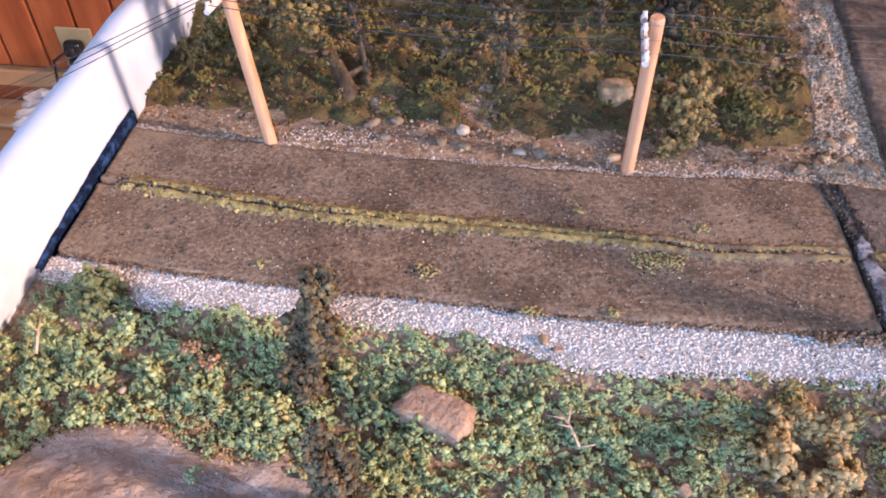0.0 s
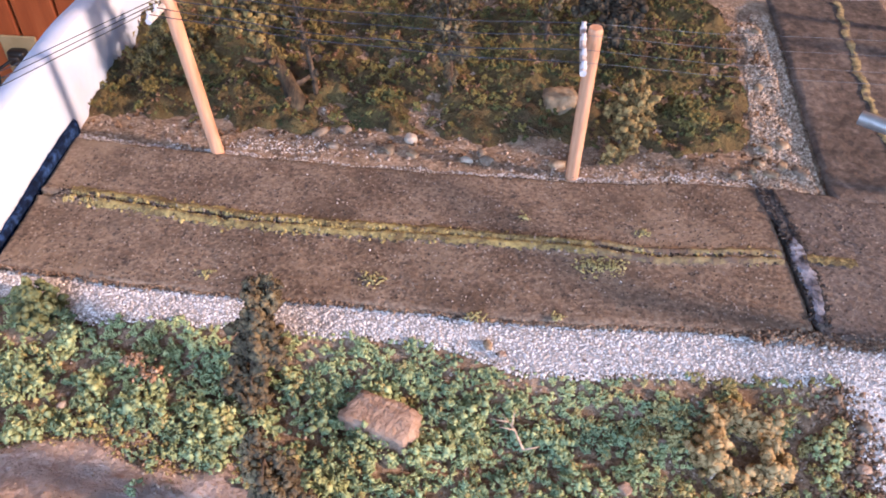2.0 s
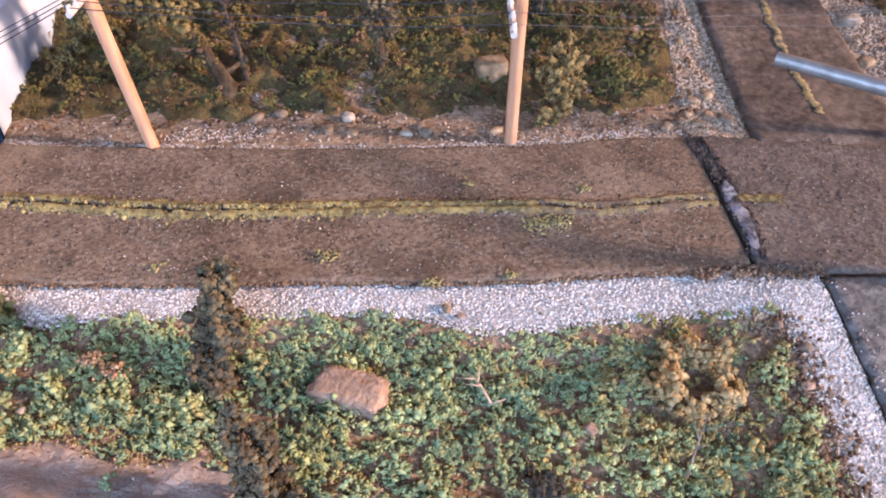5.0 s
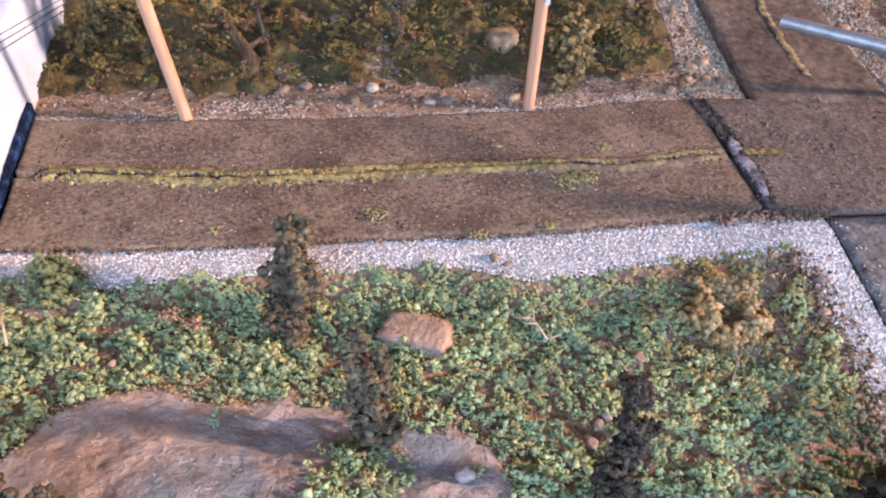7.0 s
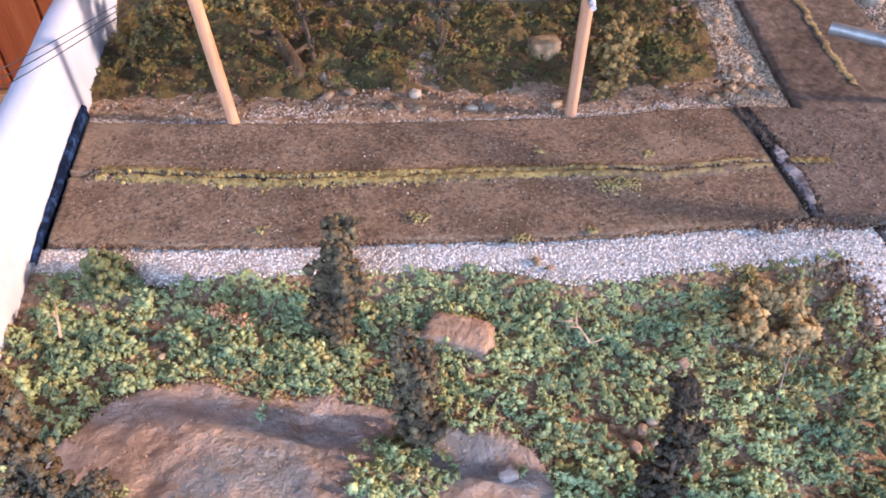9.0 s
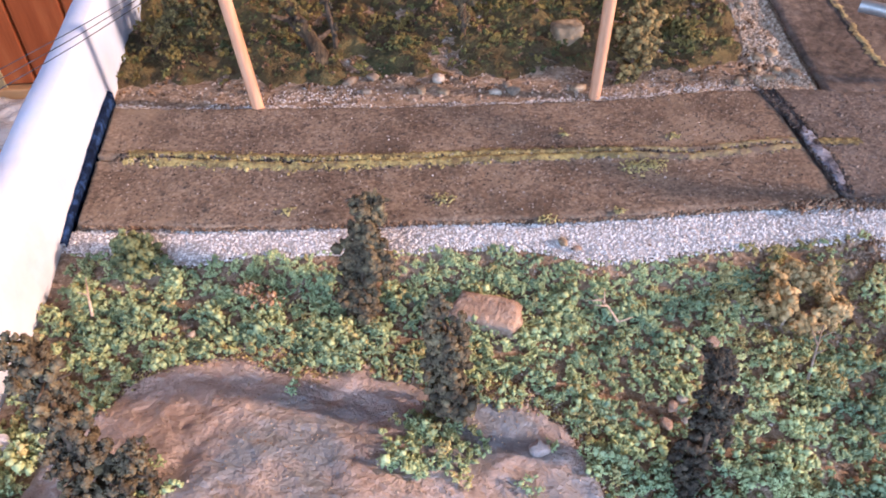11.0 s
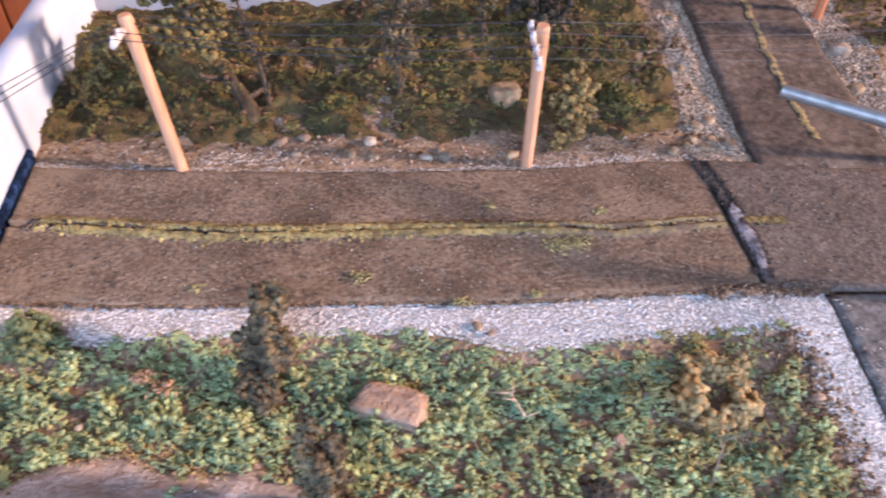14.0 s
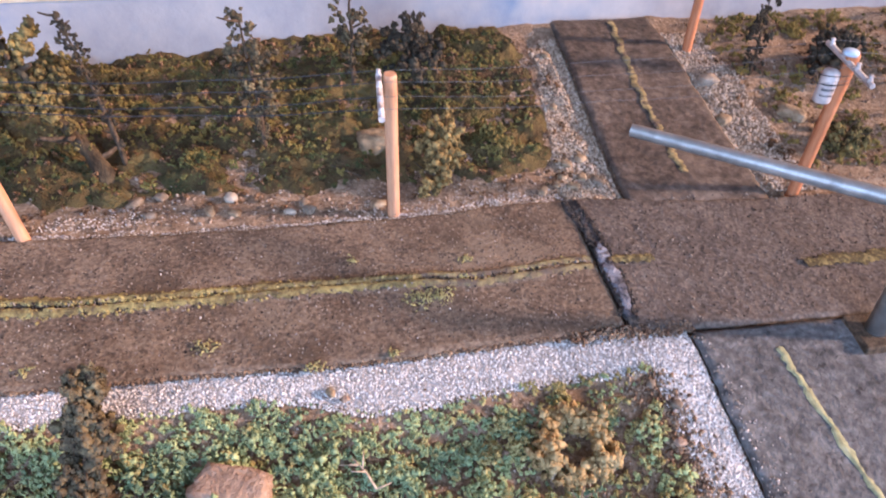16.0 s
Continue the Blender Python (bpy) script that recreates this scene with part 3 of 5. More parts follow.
def back_board():
    n = 70
    bm, cap = bmesh.new(), bmesh.new()
    cols, tops = [], []
    for k in range(n + 1):
        x = -0.20 + 0.86 * k / n
        y = back_y(x)
        top = 0.042 + 0.001 * bumpy(x, 4.0, 12)
        cols.append([bm.verts.new((x, y + d, z)) for d, z in ((0.0, -0.036), (0.0, 0.01), (0.0, top), (0.011, top), (0.011, -0.036))])
        tops.append([cap.verts.new((x, y + d, z)) for d, z in ((-0.0006, top + 0.0003), (-0.0006, top + 0.0022), (0.0116, top + 0.0022), (0.0116, top + 0.0003))])
    for a, b in zip(cols, cols[1:]):
        for k in range(4):
            bm.faces.new((a[k], b[k], b[k + 1], a[k + 1]))
    for a, b in zip(tops, tops[1:]):
        for k in range(4):
            cap.faces.new((a[k], b[k], b[(k + 1) % 4], a[(k + 1) % 4]))
    for c in (cols[0], cols[-1]):
        bm.faces.new(c)
    ob = thing("back_board", (0, 0, 0), "white and pale blue painted backdrop board behind the landscape", "board", kind="structure")
    part("face", bm, M_BACK, ob, smooth=False)
    part("edge_strip", cap, M_TAN_EDGE, ob, "tan edge strip")


back_board()


# ---- roads ----
def edge_noise(s, seed):
    return 0.0011 * bumpy(s, seed, 55) + 0.0007 * bumpy(s, seed + 3, 190)


def near_edge(x):
    return np.interp(x, (-0.15, -0.142, -0.1185, -0.0965, -0.0745, -0.035, 0.0, 0.0345, 0.0775, 0.0995, 0.1425, 0.159, 0.187),
                     (0.2200, 0.2180, 0.2145, 0.2128, 0.2115, 0.2102, 0.2104, 0.2092, 0.2088, 0.2104, 0.2112, 0.2135, 0.2112)) + edge_noise(x, 1.5)


def far_edge(x):
    return np.interp(x, (-0.1515, -0.1155, -0.09, -0.0615, -0.035, -0.009, 0.0175, 0.0435, 0.075, 0.11, 0.1375, 0.165, 0.192, 0.2325, 0.265),
                     (0.3060, 0.3010, 0.2996, 0.2976, 0.2966, 0.2960, 0.2952, 0.2955, 0.2950, 0.2970, 0.3000, 0.3000, 0.2965, 0.2910, 0.2890)) + edge_noise(x, 7.5)


def centre_y(x):
    return np.interp(x, (-0.143, -0.131, -0.106, -0.081, -0.057, -0.01, 0.03, 0.0865, 0.109, 0.134, 0.157), (0.2605, 0.2600, 0.2578, 0.2545, 0.2518, 0.2506, 0.2512, 0.2502, 0.2472, 0.2492, 0.2522))


def strip(name, us, n, low, high, z, material, parent=None, thick=0.0025, along="x", slant=False):
    """A thin road sheet between two borders, with a bumpy top and worn borders that turn down."""
    bm = bmesh.new()
    cols = []
    for u in us:
        a, b = low(u), high(u)
        col = []
        for k in range(-1, n + 2):
            f = min(1.0, max(0.0, k / n))
            v = a + (b - a) * f
            e = min(v - a, b - v)
            top = z(u, v) - 0.0009 * (1 - smooth01(e / 0.0018)) + 0.00022 * bumpy(u, v, 520, 2.0) + 0.00030 * bumpy(u, v, 150, 5.0)
            if k in (-1, n + 1):
                top = z(u, v) - thick
            shift = 0.108 * (v - 0.2185) * smooth01((-0.02 - u) / 0.12) if slant else 0.0
            col.append(bm.verts.new((u - shift, v, top) if along == "x" else (v, u, top)))
        cols.append(col)
    for c0, c1 in zip(cols, cols[1:]):
        for k in range(len(c0) - 1):
            q = (c0[k], c1[k], c1[k + 1], c0[k + 1])
            bm.faces.new(q if along == "x" else q[::-1])
    for c in (cols[0], cols[-1]):
        low_v = [bm.verts.new((v.co.x, v.co.y, v.co.z - thick)) for v in (c[1], c[-2])]
        bm.faces.new(c[1:-1] + [low_v[1], low_v[0]])
    return part(name, bm, material, parent, smooth=True)


def crown_z(x, y):
    """A lifted lip along the crack, and slow waves."""
    d = abs(y - centre_y(x))
    return 0.0004 + (0.0013 + 0.0007 * bumpy(x, y, 210, 3.0)) * math.exp(-((d - 0.0020) / 0.0020) ** 2) * smooth01((0.17 - x) / 0.03) + 0.0005 * bumpy(x, y, 22, 9.0)


road_main = thing("road", (0, 0, 0), "brown grey model asphalt road with a cracked yellow centre line", "road", kind="structure")
us = list(np.arange(-0.1415, 0.1646, 0.00125))


def crack_half(x):
    """Half the width of the crack along the centre line, widest near the side board."""
    return max(0.0002, 0.0003 + 0.0010 * smooth01((0.03 - x) / 0.10) + 0.0009 * bumpy(x, 31, 90) + 0.0005 * bumpy(x, 33, 260))


strip("lane", us, 34, near_edge, lambda x: centre_y(x) - crack_half(x) + 0.0011 * bumpy(x, 11, 220), crown_z, M_ROAD, road_main, thick=0.006, slant=True)
strip("lane", us, 36, lambda x: centre_y(x) + crack_half(x) + 0.0011 * bumpy(x, 12, 220), far_edge, crown_z, M_ROAD, road_main, thick=0.006, slant=True)
us2 = list(np.arange(0.1662, 0.5601, 0.0015))
strip("crossing_lane", us2, 62, lambda x: 0.2085 + edge_noise(x, 21), lambda x: far_edge(x) + edge_noise(x, 22), lambda x, y: 0.0006 + 0.0004 * bumpy(x, y, 60, 4.0), M_ROAD_GREY, road_main)

side_road = thing("side_road", (0, 0, 0), "grey model asphalt side road with a lime yellow line", "road", kind="structure")
vs = list(np.arange(-0.05, 0.2066, 0.0016))
strip("lane", vs, 46, lambda y: 0.1885 + edge_noise(y, 31), lambda y: 0.264 + edge_noise(y, 33), lambda y, x: near_road_z(y) + 0.0006 + 0.0004 * bumpy(x, y, 60, 14.0), M_ROAD_SIDE, side_road, along="y")
far_road = thing("far_road", (0, 0, 0), "brown grey model asphalt road climbing to the backdrop board", "road", kind="structure")
vs = list(np.arange(0.2855, 0.4745, 0.0018))
strip("lane", vs, 40, lambda y: 0.1945 + 0.045 * (y - 0.297) + edge_noise(y, 41), lambda y: 0.2660 + 0.02 * (y - 0.297) + edge_noise(y, 43), lambda y, x: far_road_z(y) + 0.0009 - 0.0020 * (1 - smooth01((y - 0.2885) / 0.008)) + 0.0005 * bumpy(x, y, 50, 24.0), M_ROAD_FAR, far_road, along="y")


def painted_band(name, pts, width, z, material, parent, seed):
    """A worn paint line: a ribbon with ragged borders, a fraction proud of the road."""
    bm = bmesh.new()
    rows = []
    for k, (x, y) in enumerate(pts):
        x2, y2 = pts[min(k + 1, len(pts) - 1)]
        x1, y1 = pts[max(k - 1, 0)]
        d = Vector((x2 - x1, y2 - y1, 0)).normalized()
        nrm = Vector((-d.y, d.x, 0))
        wl = width * max(0.04, 0.5 + 0.45 * bumpy(k * 0.10, seed, 1.0) + 0.40 * bumpy(k * 0.45, seed, 1.0))
        wr = width * max(0.04, 0.5 + 0.45 * bumpy(k * 0.10, seed + 9, 1.0) + 0.40 * bumpy(k * 0.45, seed + 9, 1.0))
        c = Vector((x, y, 0))
        rows.append([bm.verts.new((p.x, p.y, z(p.x, p.y) + h)) for p, h in ((c - nrm * wr, 0.0004), (c - nrm * wr * 0.4, 0.0009), (c + nrm * wl * 0.4, 0.0009), (c + nrm * wl, 0.0004))])
    for a, b in zip(rows, rows[1:]):
        for k in range(3):
            bm.faces.new((a[k], b[k], b[k + 1], a[k + 1]))
    return part(name, bm, material, parent, smooth=True)


def line_pts(a, b, n, wob=0.0006, seed=0):
    return [(a[0] + (b[0] - a[0]) * k / n + wob * bumpy(k * 0.15, seed, 1.0), a[1] + (b[1] - a[1]) * k / n + wob * bumpy(k * 0.15, seed + 5, 1.0)) for k in range(n + 1)]


painted_band("yellow_line", [(x, centre_y(x) - crack_half(x) - 0.0018) for x in np.arange(-0.118, 0.03, 0.001)], 0.0034, crown_z, M_YELLOW_WORN, road_main, 3)
painted_band("yellow_line", [(x, centre_y(x) + crack_half(x) + 0.0022) for x in np.arange(-0.132, 0.03, 0.001)], 0.0048, crown_z, M_YELLOW_WORN, road_main, 13)
painted_band("yellow_line", [(x, centre_y(x) - 0.0022) for x in np.arange(0.028, 0.090, 0.001)], 0.0042, crown_z, M_YELLOW_WORN, road_main, 23)
painted_band("yellow_line", [(x, centre_y(x) + 0.0016) for x in np.arange(0.028, 0.088, 0.001)], 0.0036, crown_z, M_YELLOW, road_main, 27)
painted_band("yellow_line", [(x, centre_y(x) - 0.0024) for x in np.arange(0.088, 0.162, 0.001)], 0.0036, crown_z, M_YELLOW_FAINT, road_main, 33)
painted_band("yellow_line", [(x, centre_y(x) + 0.0030) for x in np.arange(0.088, 0.162, 0.001)], 0.0040, crown_z, M_YELLOW_FAINT, road_main, 37)
painted_band("yellow_line", line_pts((0.170, 0.2520), (0.190, 0.2515), 20), 0.0050, lambda x, y: 0.0008, M_YELLOW, road_main, 43)
painted_band("yellow_line", line_pts((0.255, 0.2400), (0.345, 0.2400), 80), 0.0070, lambda x, y: 0.0008, M_YELLOW, road_main, 53)
painted_band("yellow_line", line_pts((0.2185, 0.1945), (0.2255, 0.1300), 70), 0.0030, lambda x, y: near_road_z(y) + 0.0003, M_LIME, side_road, 63)
painted_band("yellow_line", line_pts((0.2265, 0.1290), (0.233, 0.0200), 90), 0.0040, lambda x, y: near_road_z(y) + 0.0003, M_LIME, side_road, 73)
painted_band("yellow_line", [(0.2310 - 0.0014 * math.sin(2.2 * f) + 0.0125 * f * f + 0.0008 * bumpy(f, 4, 14), 0.3120 + 0.156 * f) for f in np.arange(0, 1.001, 0.006)], 0.0040, lambda x, y: far_road_z(y) + 0.0011, M_YELLOW_DUST, far_road, 83)

painted_band("crack", [(x, centre_y(x)) for x in np.arange(-0.136, 0.163, 0.0008)], 0.0046, lambda x, y: crown_z(x, centre_y(x) + 0.02) - 0.0012, M_BARK, road_main, 93)
rng = np.random.default_rng(4)
# lumpy yellow crust on both lips of the crack
n = 9000
cx = rng.uniform(-0.134, 0.160, n)
lip = np.where(rng.uniform(size=n) < 0.5, -1.0, 1.0)
away = np.abs(rng.normal(0.0012, 0.0016, n)) + np.array([crack_half(x) for x in cx])
dense = np.array([0.50 + 0.9 * bumpy(x, 6 + s_, 90) + 0.5 * bumpy(x, 2 + s_, 300) - 0.7 * smooth01((x - 0.01) / 0.05) for x, s_ in zip(cx, lip)])
keep = rng.uniform(size=n) < np.clip(dense, 0.04, 1)
cx, lip, away = cx[keep], lip[keep], away[keep]
cy = np.array([centre_y(x) for x in cx]) + lip * away
cz = np.array([crown_z(x, y) for x, y in zip(cx, cy)])
hang(tagged(cloud("yellow_crust", np.stack([cx, cy, cz - 0.0001], 1), rng.uniform(0.0003, 0.0010, len(cx)), M_YELLOW_WORN, rng, 0.35, 0.4, ICO, True), kind="stuff"), road_main)
# brown crumbs along and in the crack
n = 3600
cx = rng.uniform(-0.138, 0.162, n)
side = rng.normal(0, 0.0022, n)
keep = rng.uniform(size=n) < np.clip(0.85 - (cx + 0.13) * 2.6, 0.18, 1)
cx, side = cx[keep], side[keep]
cy = np.array([centre_y(x) for x in cx]) + side
cz = np.array([crown_z(x, y) - (0.0012 if abs(d) < crack_half(x) else -0.0001) for x, y, d in zip(cx, cy, side)])
hang(tagged(cloud("crack_crumbs", np.stack([cx, cy, cz], 1), rng.uniform(0.0003, 0.0009, len(cx)), M_CRUMB, rng, 0.4, 0.4, OCT), kind="stuff"), road_main)


def tar_seam():
    """A dark ragged seam; the half nearer the shoulder is filled with smeared grey tar."""
    def mid(f):
        return float(np.interp(f, (0, 0.2, 0.42, 0.6, 0.8, 1), (0.1655, 0.1675, 0.1690, 0.1692, 0.1690, 0.1672))) + 0.0022 * bumpy(f, 2.0, 11)

    def ribbon(f0, f1, profile, width):
        bm, rows, n = bmesh.new(), [], 90
        for k in range(n + 1):
            f = f0 + (f1 - f0) * k / n
            w = width(f)
            rows.append([bm.verts.new((mid(f) + d * w + 0.0006 * bumpy(f, 5 + d * 3, 30), 0.2975 - 0.0815 * f, z + 0.0005 * bumpy(f * 3, 7 + d, 14))) for d, z in profile])
        for a, b in zip(rows, rows[1:]):
            for k in range(len(profile) - 1):
                bm.faces.new((a[k], a[k + 1], b[k + 1], b[k]))
        return bm
    seam = part("tar_seam", ribbon(0, 1, ((-1.2, 0.0002), (-0.9, 0.0010), (-0.45, 0.0006), (0.0, 0.0003), (0.5, 0.0007), (0.9, 0.0016), (1.25, 0.0002)),
                                   lambda f: 0.0026 + 0.0016 * math.exp(-((f - 0.1) / 0.12) ** 2) + 0.0010 * bumpy(f, 5.0, 11) - 0.0008 * smooth01((f - 0.85) / 0.15)), M_TAR, road_main, "dark ragged tar seam", smooth=True)
    part("tar_smear", ribbon(0.40, 0.99, ((-1.0, 0.0009), (-0.6, 0.0017), (0.0, 0.0012), (0.5, 0.0018), (0.9, 0.0010)),
                             lambda f: (0.0034 + 0.0006 * bumpy(f, 9.0, 12)) * smooth01((f - 0.39) / 0.10) * (1 - 0.55 * smooth01((f - 0.7) / 0.3))), M_TAR_GREY, seam, "grey smeared glossy tar", smooth=True)
    bits = np.random.default_rng(8)
    n = 520
    f = bits.uniform(0, 1, n)
    x = np.array([mid(v) for v in f]) + np.where(bits.uniform(size=n) < 0.6, 1, -1) * bits.normal(0.0026, 0.0009, n)
    hang(tagged(cloud("tar_crumbs", np.stack([x, 0.2975 - 0.0815 * f, np.full(n, 0.0009)], 1), bits.uniform(0.0003, 0.0009, n), M_TAR, bits, 0.4, 0.4, OCT), kind="stuff"), seam)


tar_seam()

# ---- gravel shoulders and litter ----
def scatter(name, n, region, radius, material, parent=None, lift=0.3, height=land, seed=1, label="", category="gravel", jitter=0.3, squash=0.3, template=OCT, smooth=True):
    """Grains over region(rng, n) -> x, y, resting on the land."""
    rng = np.random.default_rng(seed)
    x, y = region(rng, n)
    r = rng.uniform(radius[0], radius[1], len(x)) * rng.uniform(0.8, 1.1, len(x))
    z = np.array([height(a, b) for a, b in zip(x, y)]) + r * lift
    ob = cloud(name, np.stack([x, y, z], 1), r, material, rng, jitter, squash, template, smooth)
    return tagged(ob, label, category, kind="stuff")


def inner_edge(x):
    """Where the white gravel ends and the green begins."""
    return np.interp(x, (-0.144, -0.115, -0.0935, -0.073, -0.0475, 0.0, 0.034, 0.0495, 0.0635, 0.0845, 0.096, 0.118, 0.138, 0.17),
                     (0.2050, 0.1985, 0.1950, 0.1972, 0.1978, 0.1988, 0.1975, 0.1930, 0.1900, 0.1905, 0.1925, 0.1942, 0.1935, 0.1925)) + 0.0014 * bumpy(x, 3, 60) + 0.0010 * bumpy(x, 8, 200)


def shoulder(rng, n):
    x = rng.uniform(-0.1455, 0.187, n)
    lo = np.array([inner_edge(a) for a in x]) - 0.0015
    hi = np.array([near_edge(a) for a in x]) + 0.0008
    return x, lo + (hi - lo) * rng.uniform(0, 1, n)


def side_shoulder(rng, n):
    y = rng.uniform(0.06, 0.205, n)
    lo = np.array([0.167 + 0.003 * bumpy(b, 5, 60) - 0.012 * smooth01((0.12 - b) / 0.05) for b in y])
    hi = np.array([0.1888 + 0.0016 * bumpy(b, 9, 70) + 0.0012 * bumpy(b, 4, 260) for b in y])
    return lo + (hi - lo) * rng.uniform(0, 1, n) ** 0.8, y


def back_shoulder(rng, n):
    x = rng.uniform(-0.155, 0.195, n)
    lo = np.array([far_edge(a) for a in x]) - 0.0005
    w = np.array([0.0042 + 0.003 * bumpy(a, 2, 40) + 0.004 * smooth01((a - 0.09) / 0.05) for a in x])
    return x, lo + w * rng.uniform(0, 1, n) ** 1.4


def corner_gravel(rng, n):
    f = rng.uniform(0, 1, n) ** 1.3
    y = 0.300 + 0.155 * f
    right = 0.1935 + 0.045 * (y - 0.297)
    w = 0.028 - 0.011 * f + np.array([0.006 * bumpy(b, 6, 40) for b in y])
    return right - w * rng.uniform(0, 1, n) ** 1.2, y


def right_back_gravel(rng, n):
    y = 0.296 + 0.16 * rng.uniform(0, 1, n)
    left = 0.2675 + 0.02 * (y - 0.297)
    return left + 0.030 * rng.uniform(0, 1, n) ** 1.4, y


bed = strip("gravel_bed", list(np.arange(-0.1450, 0.1871, 0.003)), 8, lambda x: inner_edge(x) - 0.0004, lambda x: near_edge(x) + 0.001, lambda x, y: land(x, y) + 0.0004, M_GRAVEL, thick=0.001)
tagged(bed, "fine white gravel dust under the grains", "gravel", kind="structure")
bed = strip("gravel_bed", list(np.arange(0.06, 0.2051, 0.003)), 8, lambda y: 0.169 + 0.003 * bumpy(y, 5, 60) - 0.012 * smooth01((0.12 - y) / 0.05), lambda y: 0.1878 + 0.0016 * bumpy(y, 9, 70), lambda y, x: (land(x, y) if x < 0.1868 else near_road_z(y) - 0.0015) + 0.0004, M_GRAVEL, thick=0.001, along="y")
tagged(bed, "fine white gravel dust under the grains", "gravel", kind="structure")
scatter("white_gravel", 20000, shoulder, (0.00028, 0.00064), M_GRAVEL, lift=0.9, seed=11, label="loose white crushed gravel along the road edge")
scatter("white_gravel", 10000, side_shoulder, (0.00028, 0.00064), M_GRAVEL, lift=0.9, seed=12, label="loose white crushed gravel along the side road")
scatter("white_gravel", 4600, back_shoulder, (0.00026, 0.00056), M_GRAVEL_LIGHT, lift=0.3, seed=13, label="thin strip of white gravel behind the road")
scatter("white_gravel", 420, lambda r, n: (r.normal(-0.052, 0.018, n), 0.3045 + np.abs(r.normal(0, 0.010, n))), (0.0003, 0.0006), M_GRAVEL_LIGHT, lift=0.5, seed=16, label="white gravel spilled at the foot of the pole")
scatter("white_gravel", 220, lambda r, n: (r.normal(0.118, 0.020, n), 0.2995 + np.abs(r.normal(0, 0.006, n))), (0.0003, 0.0006), M_GRAVEL_LIGHT, lift=0.5, seed=17, label="white gravel spilled at the foot of the bank")
scatter("white_gravel", 260, lambda r, n: (0.1880 + np.abs(r.normal(0, 0.0050, n)), r.uniform(0.06, 0.204, n)), (0.00026, 0.0006), M_GRAVEL_LIGHT, lift=0.6, height=lambda x, y: near_road_z(y) + 0.0006, seed=18, label="white gravel grains strayed onto the side road")
scatter("edge_litter", 1300, lambda r, n: (r.normal(0.166, 0.0050, n), r.uniform(0.10, 0.192, n)), (0.0004, 0.0012), M_FOAM_LITTER, height=land, lift=0.6, seed=19, label="reddish brown litter beside the side gravel", category="litter")
scatter("mixed_gravel", 8500, corner_gravel, (0.0003, 0.0010), M_GRAVEL_DULL, lift=0.3, seed=14, label="brown gravel beside the climbing road")
scatter("mixed_gravel", 4500, corner_gravel, (0.0003, 0.0010), M_GRAVEL_TAN, lift=0.4, seed=34, label="pale gravel beside the climbing road")
scatter("mixed_gravel", 7000, right_back_gravel, (0.0003, 0.0010), M_GRAVEL_TAN, lift=0.3, seed=15, label="pale and brown gravel beside the climbing road")


def front_all(rng, n):
    return rng.uniform(-0.135, 0.168, n), rng.uniform(0.07, 0.20, n)


def back_all(rng, n):
    x, y = rng.uniform(-0.155, 0.19, n), 0.302 + 0.165 * rng.uniform(0, 1, n) ** 1.2
    return x, y


def back_right(rng, n):
    return rng.uniform(0.275, 0.55, n), rng.uniform(0.295, 0.475, n)


def road_specks(rng, n):
    return rng.uniform(-0.14, 0.155, n), rng.uniform(0.213, 0.298, n)


scatter("soil_grit", 3500, front_all, (0.0003, 0.0008), M_GRIT, height=land, seed=21, label="brown and white soil grit among the turf", category="grit")
scatter("soil_grit", 4500, back_all, (0.0004, 0.0010), M_GRIT, seed=22, label="brown soil grit on the bank", category="grit")
scatter("soil_grit", 1500, back_right, (0.0004, 0.0011), M_GRIT, seed=23, label="brown soil grit beyond the crossing", category="grit")
scatter("road_grit", 130, road_specks, (0.0002, 0.0005), M_GRAVEL, height=lambda x, y: crown_z(x, y), lift=0.2, seed=24, label="stray white grains on the asphalt", category="grit")
scatter("road_grit", 6500, road_specks, (0.0002, 0.00050), M_CRUMB, height=lambda x, y: crown_z(x, y), lift=0.1, seed=26, label="loose dark asphalt crumbs", category="grit")
scatter("road_grit", 1500, lambda r, n: (r.uniform(0.17, 0.35, n), r.uniform(0.212, 0.295, n)), (0.0002, 0.0006), M_CRUMB, height=lambda x, y: 0.0006, lift=0.1, seed=25, label="loose grey asphalt crumbs at the crossing", category="grit")
scatter("edge_litter", 1500, lambda r, n: ((x := r.uniform(-0.14, 0.187, n)), np.array([near_edge(a) for a in x]) + r.normal(-0.0004, 0.0006, n)), (0.0004, 0.0009), M_FOAM_LITTER, height=lambda x, y: -0.0008, seed=27, label="reddish brown litter along the road edge", category="litter")
scatter("edge_litter", 420, lambda r, n: (r.uniform(0.140, 0.190, n), 0.2095 + r.normal(0, 0.0018, n)), (0.0004, 0.0011), M_FOAM_LITTER, height=lambda x, y: 0.0, seed=28, label="reddish brown litter at the road corner", category="litter")

# ---- rock outcrop ----
def outcrop_edge(x):
    """The upper border of the bare rock."""
    return float(np.interp(x, (-0.125, -0.112, -0.104, -0.098, -0.082, -0.0695, -0.0525, -0.0415, -0.0275, -0.009, 0.0085, 0.026, 0.0355, 0.0385, 0.042, 0.046),
                           (0.108, 0.114, 0.128, 0.143, 0.151, 0.1525, 0.1455, 0.1445, 0.1505, 0.141, 0.134, 0.132, 0.124, 0.112, 0.09, 0.02)))


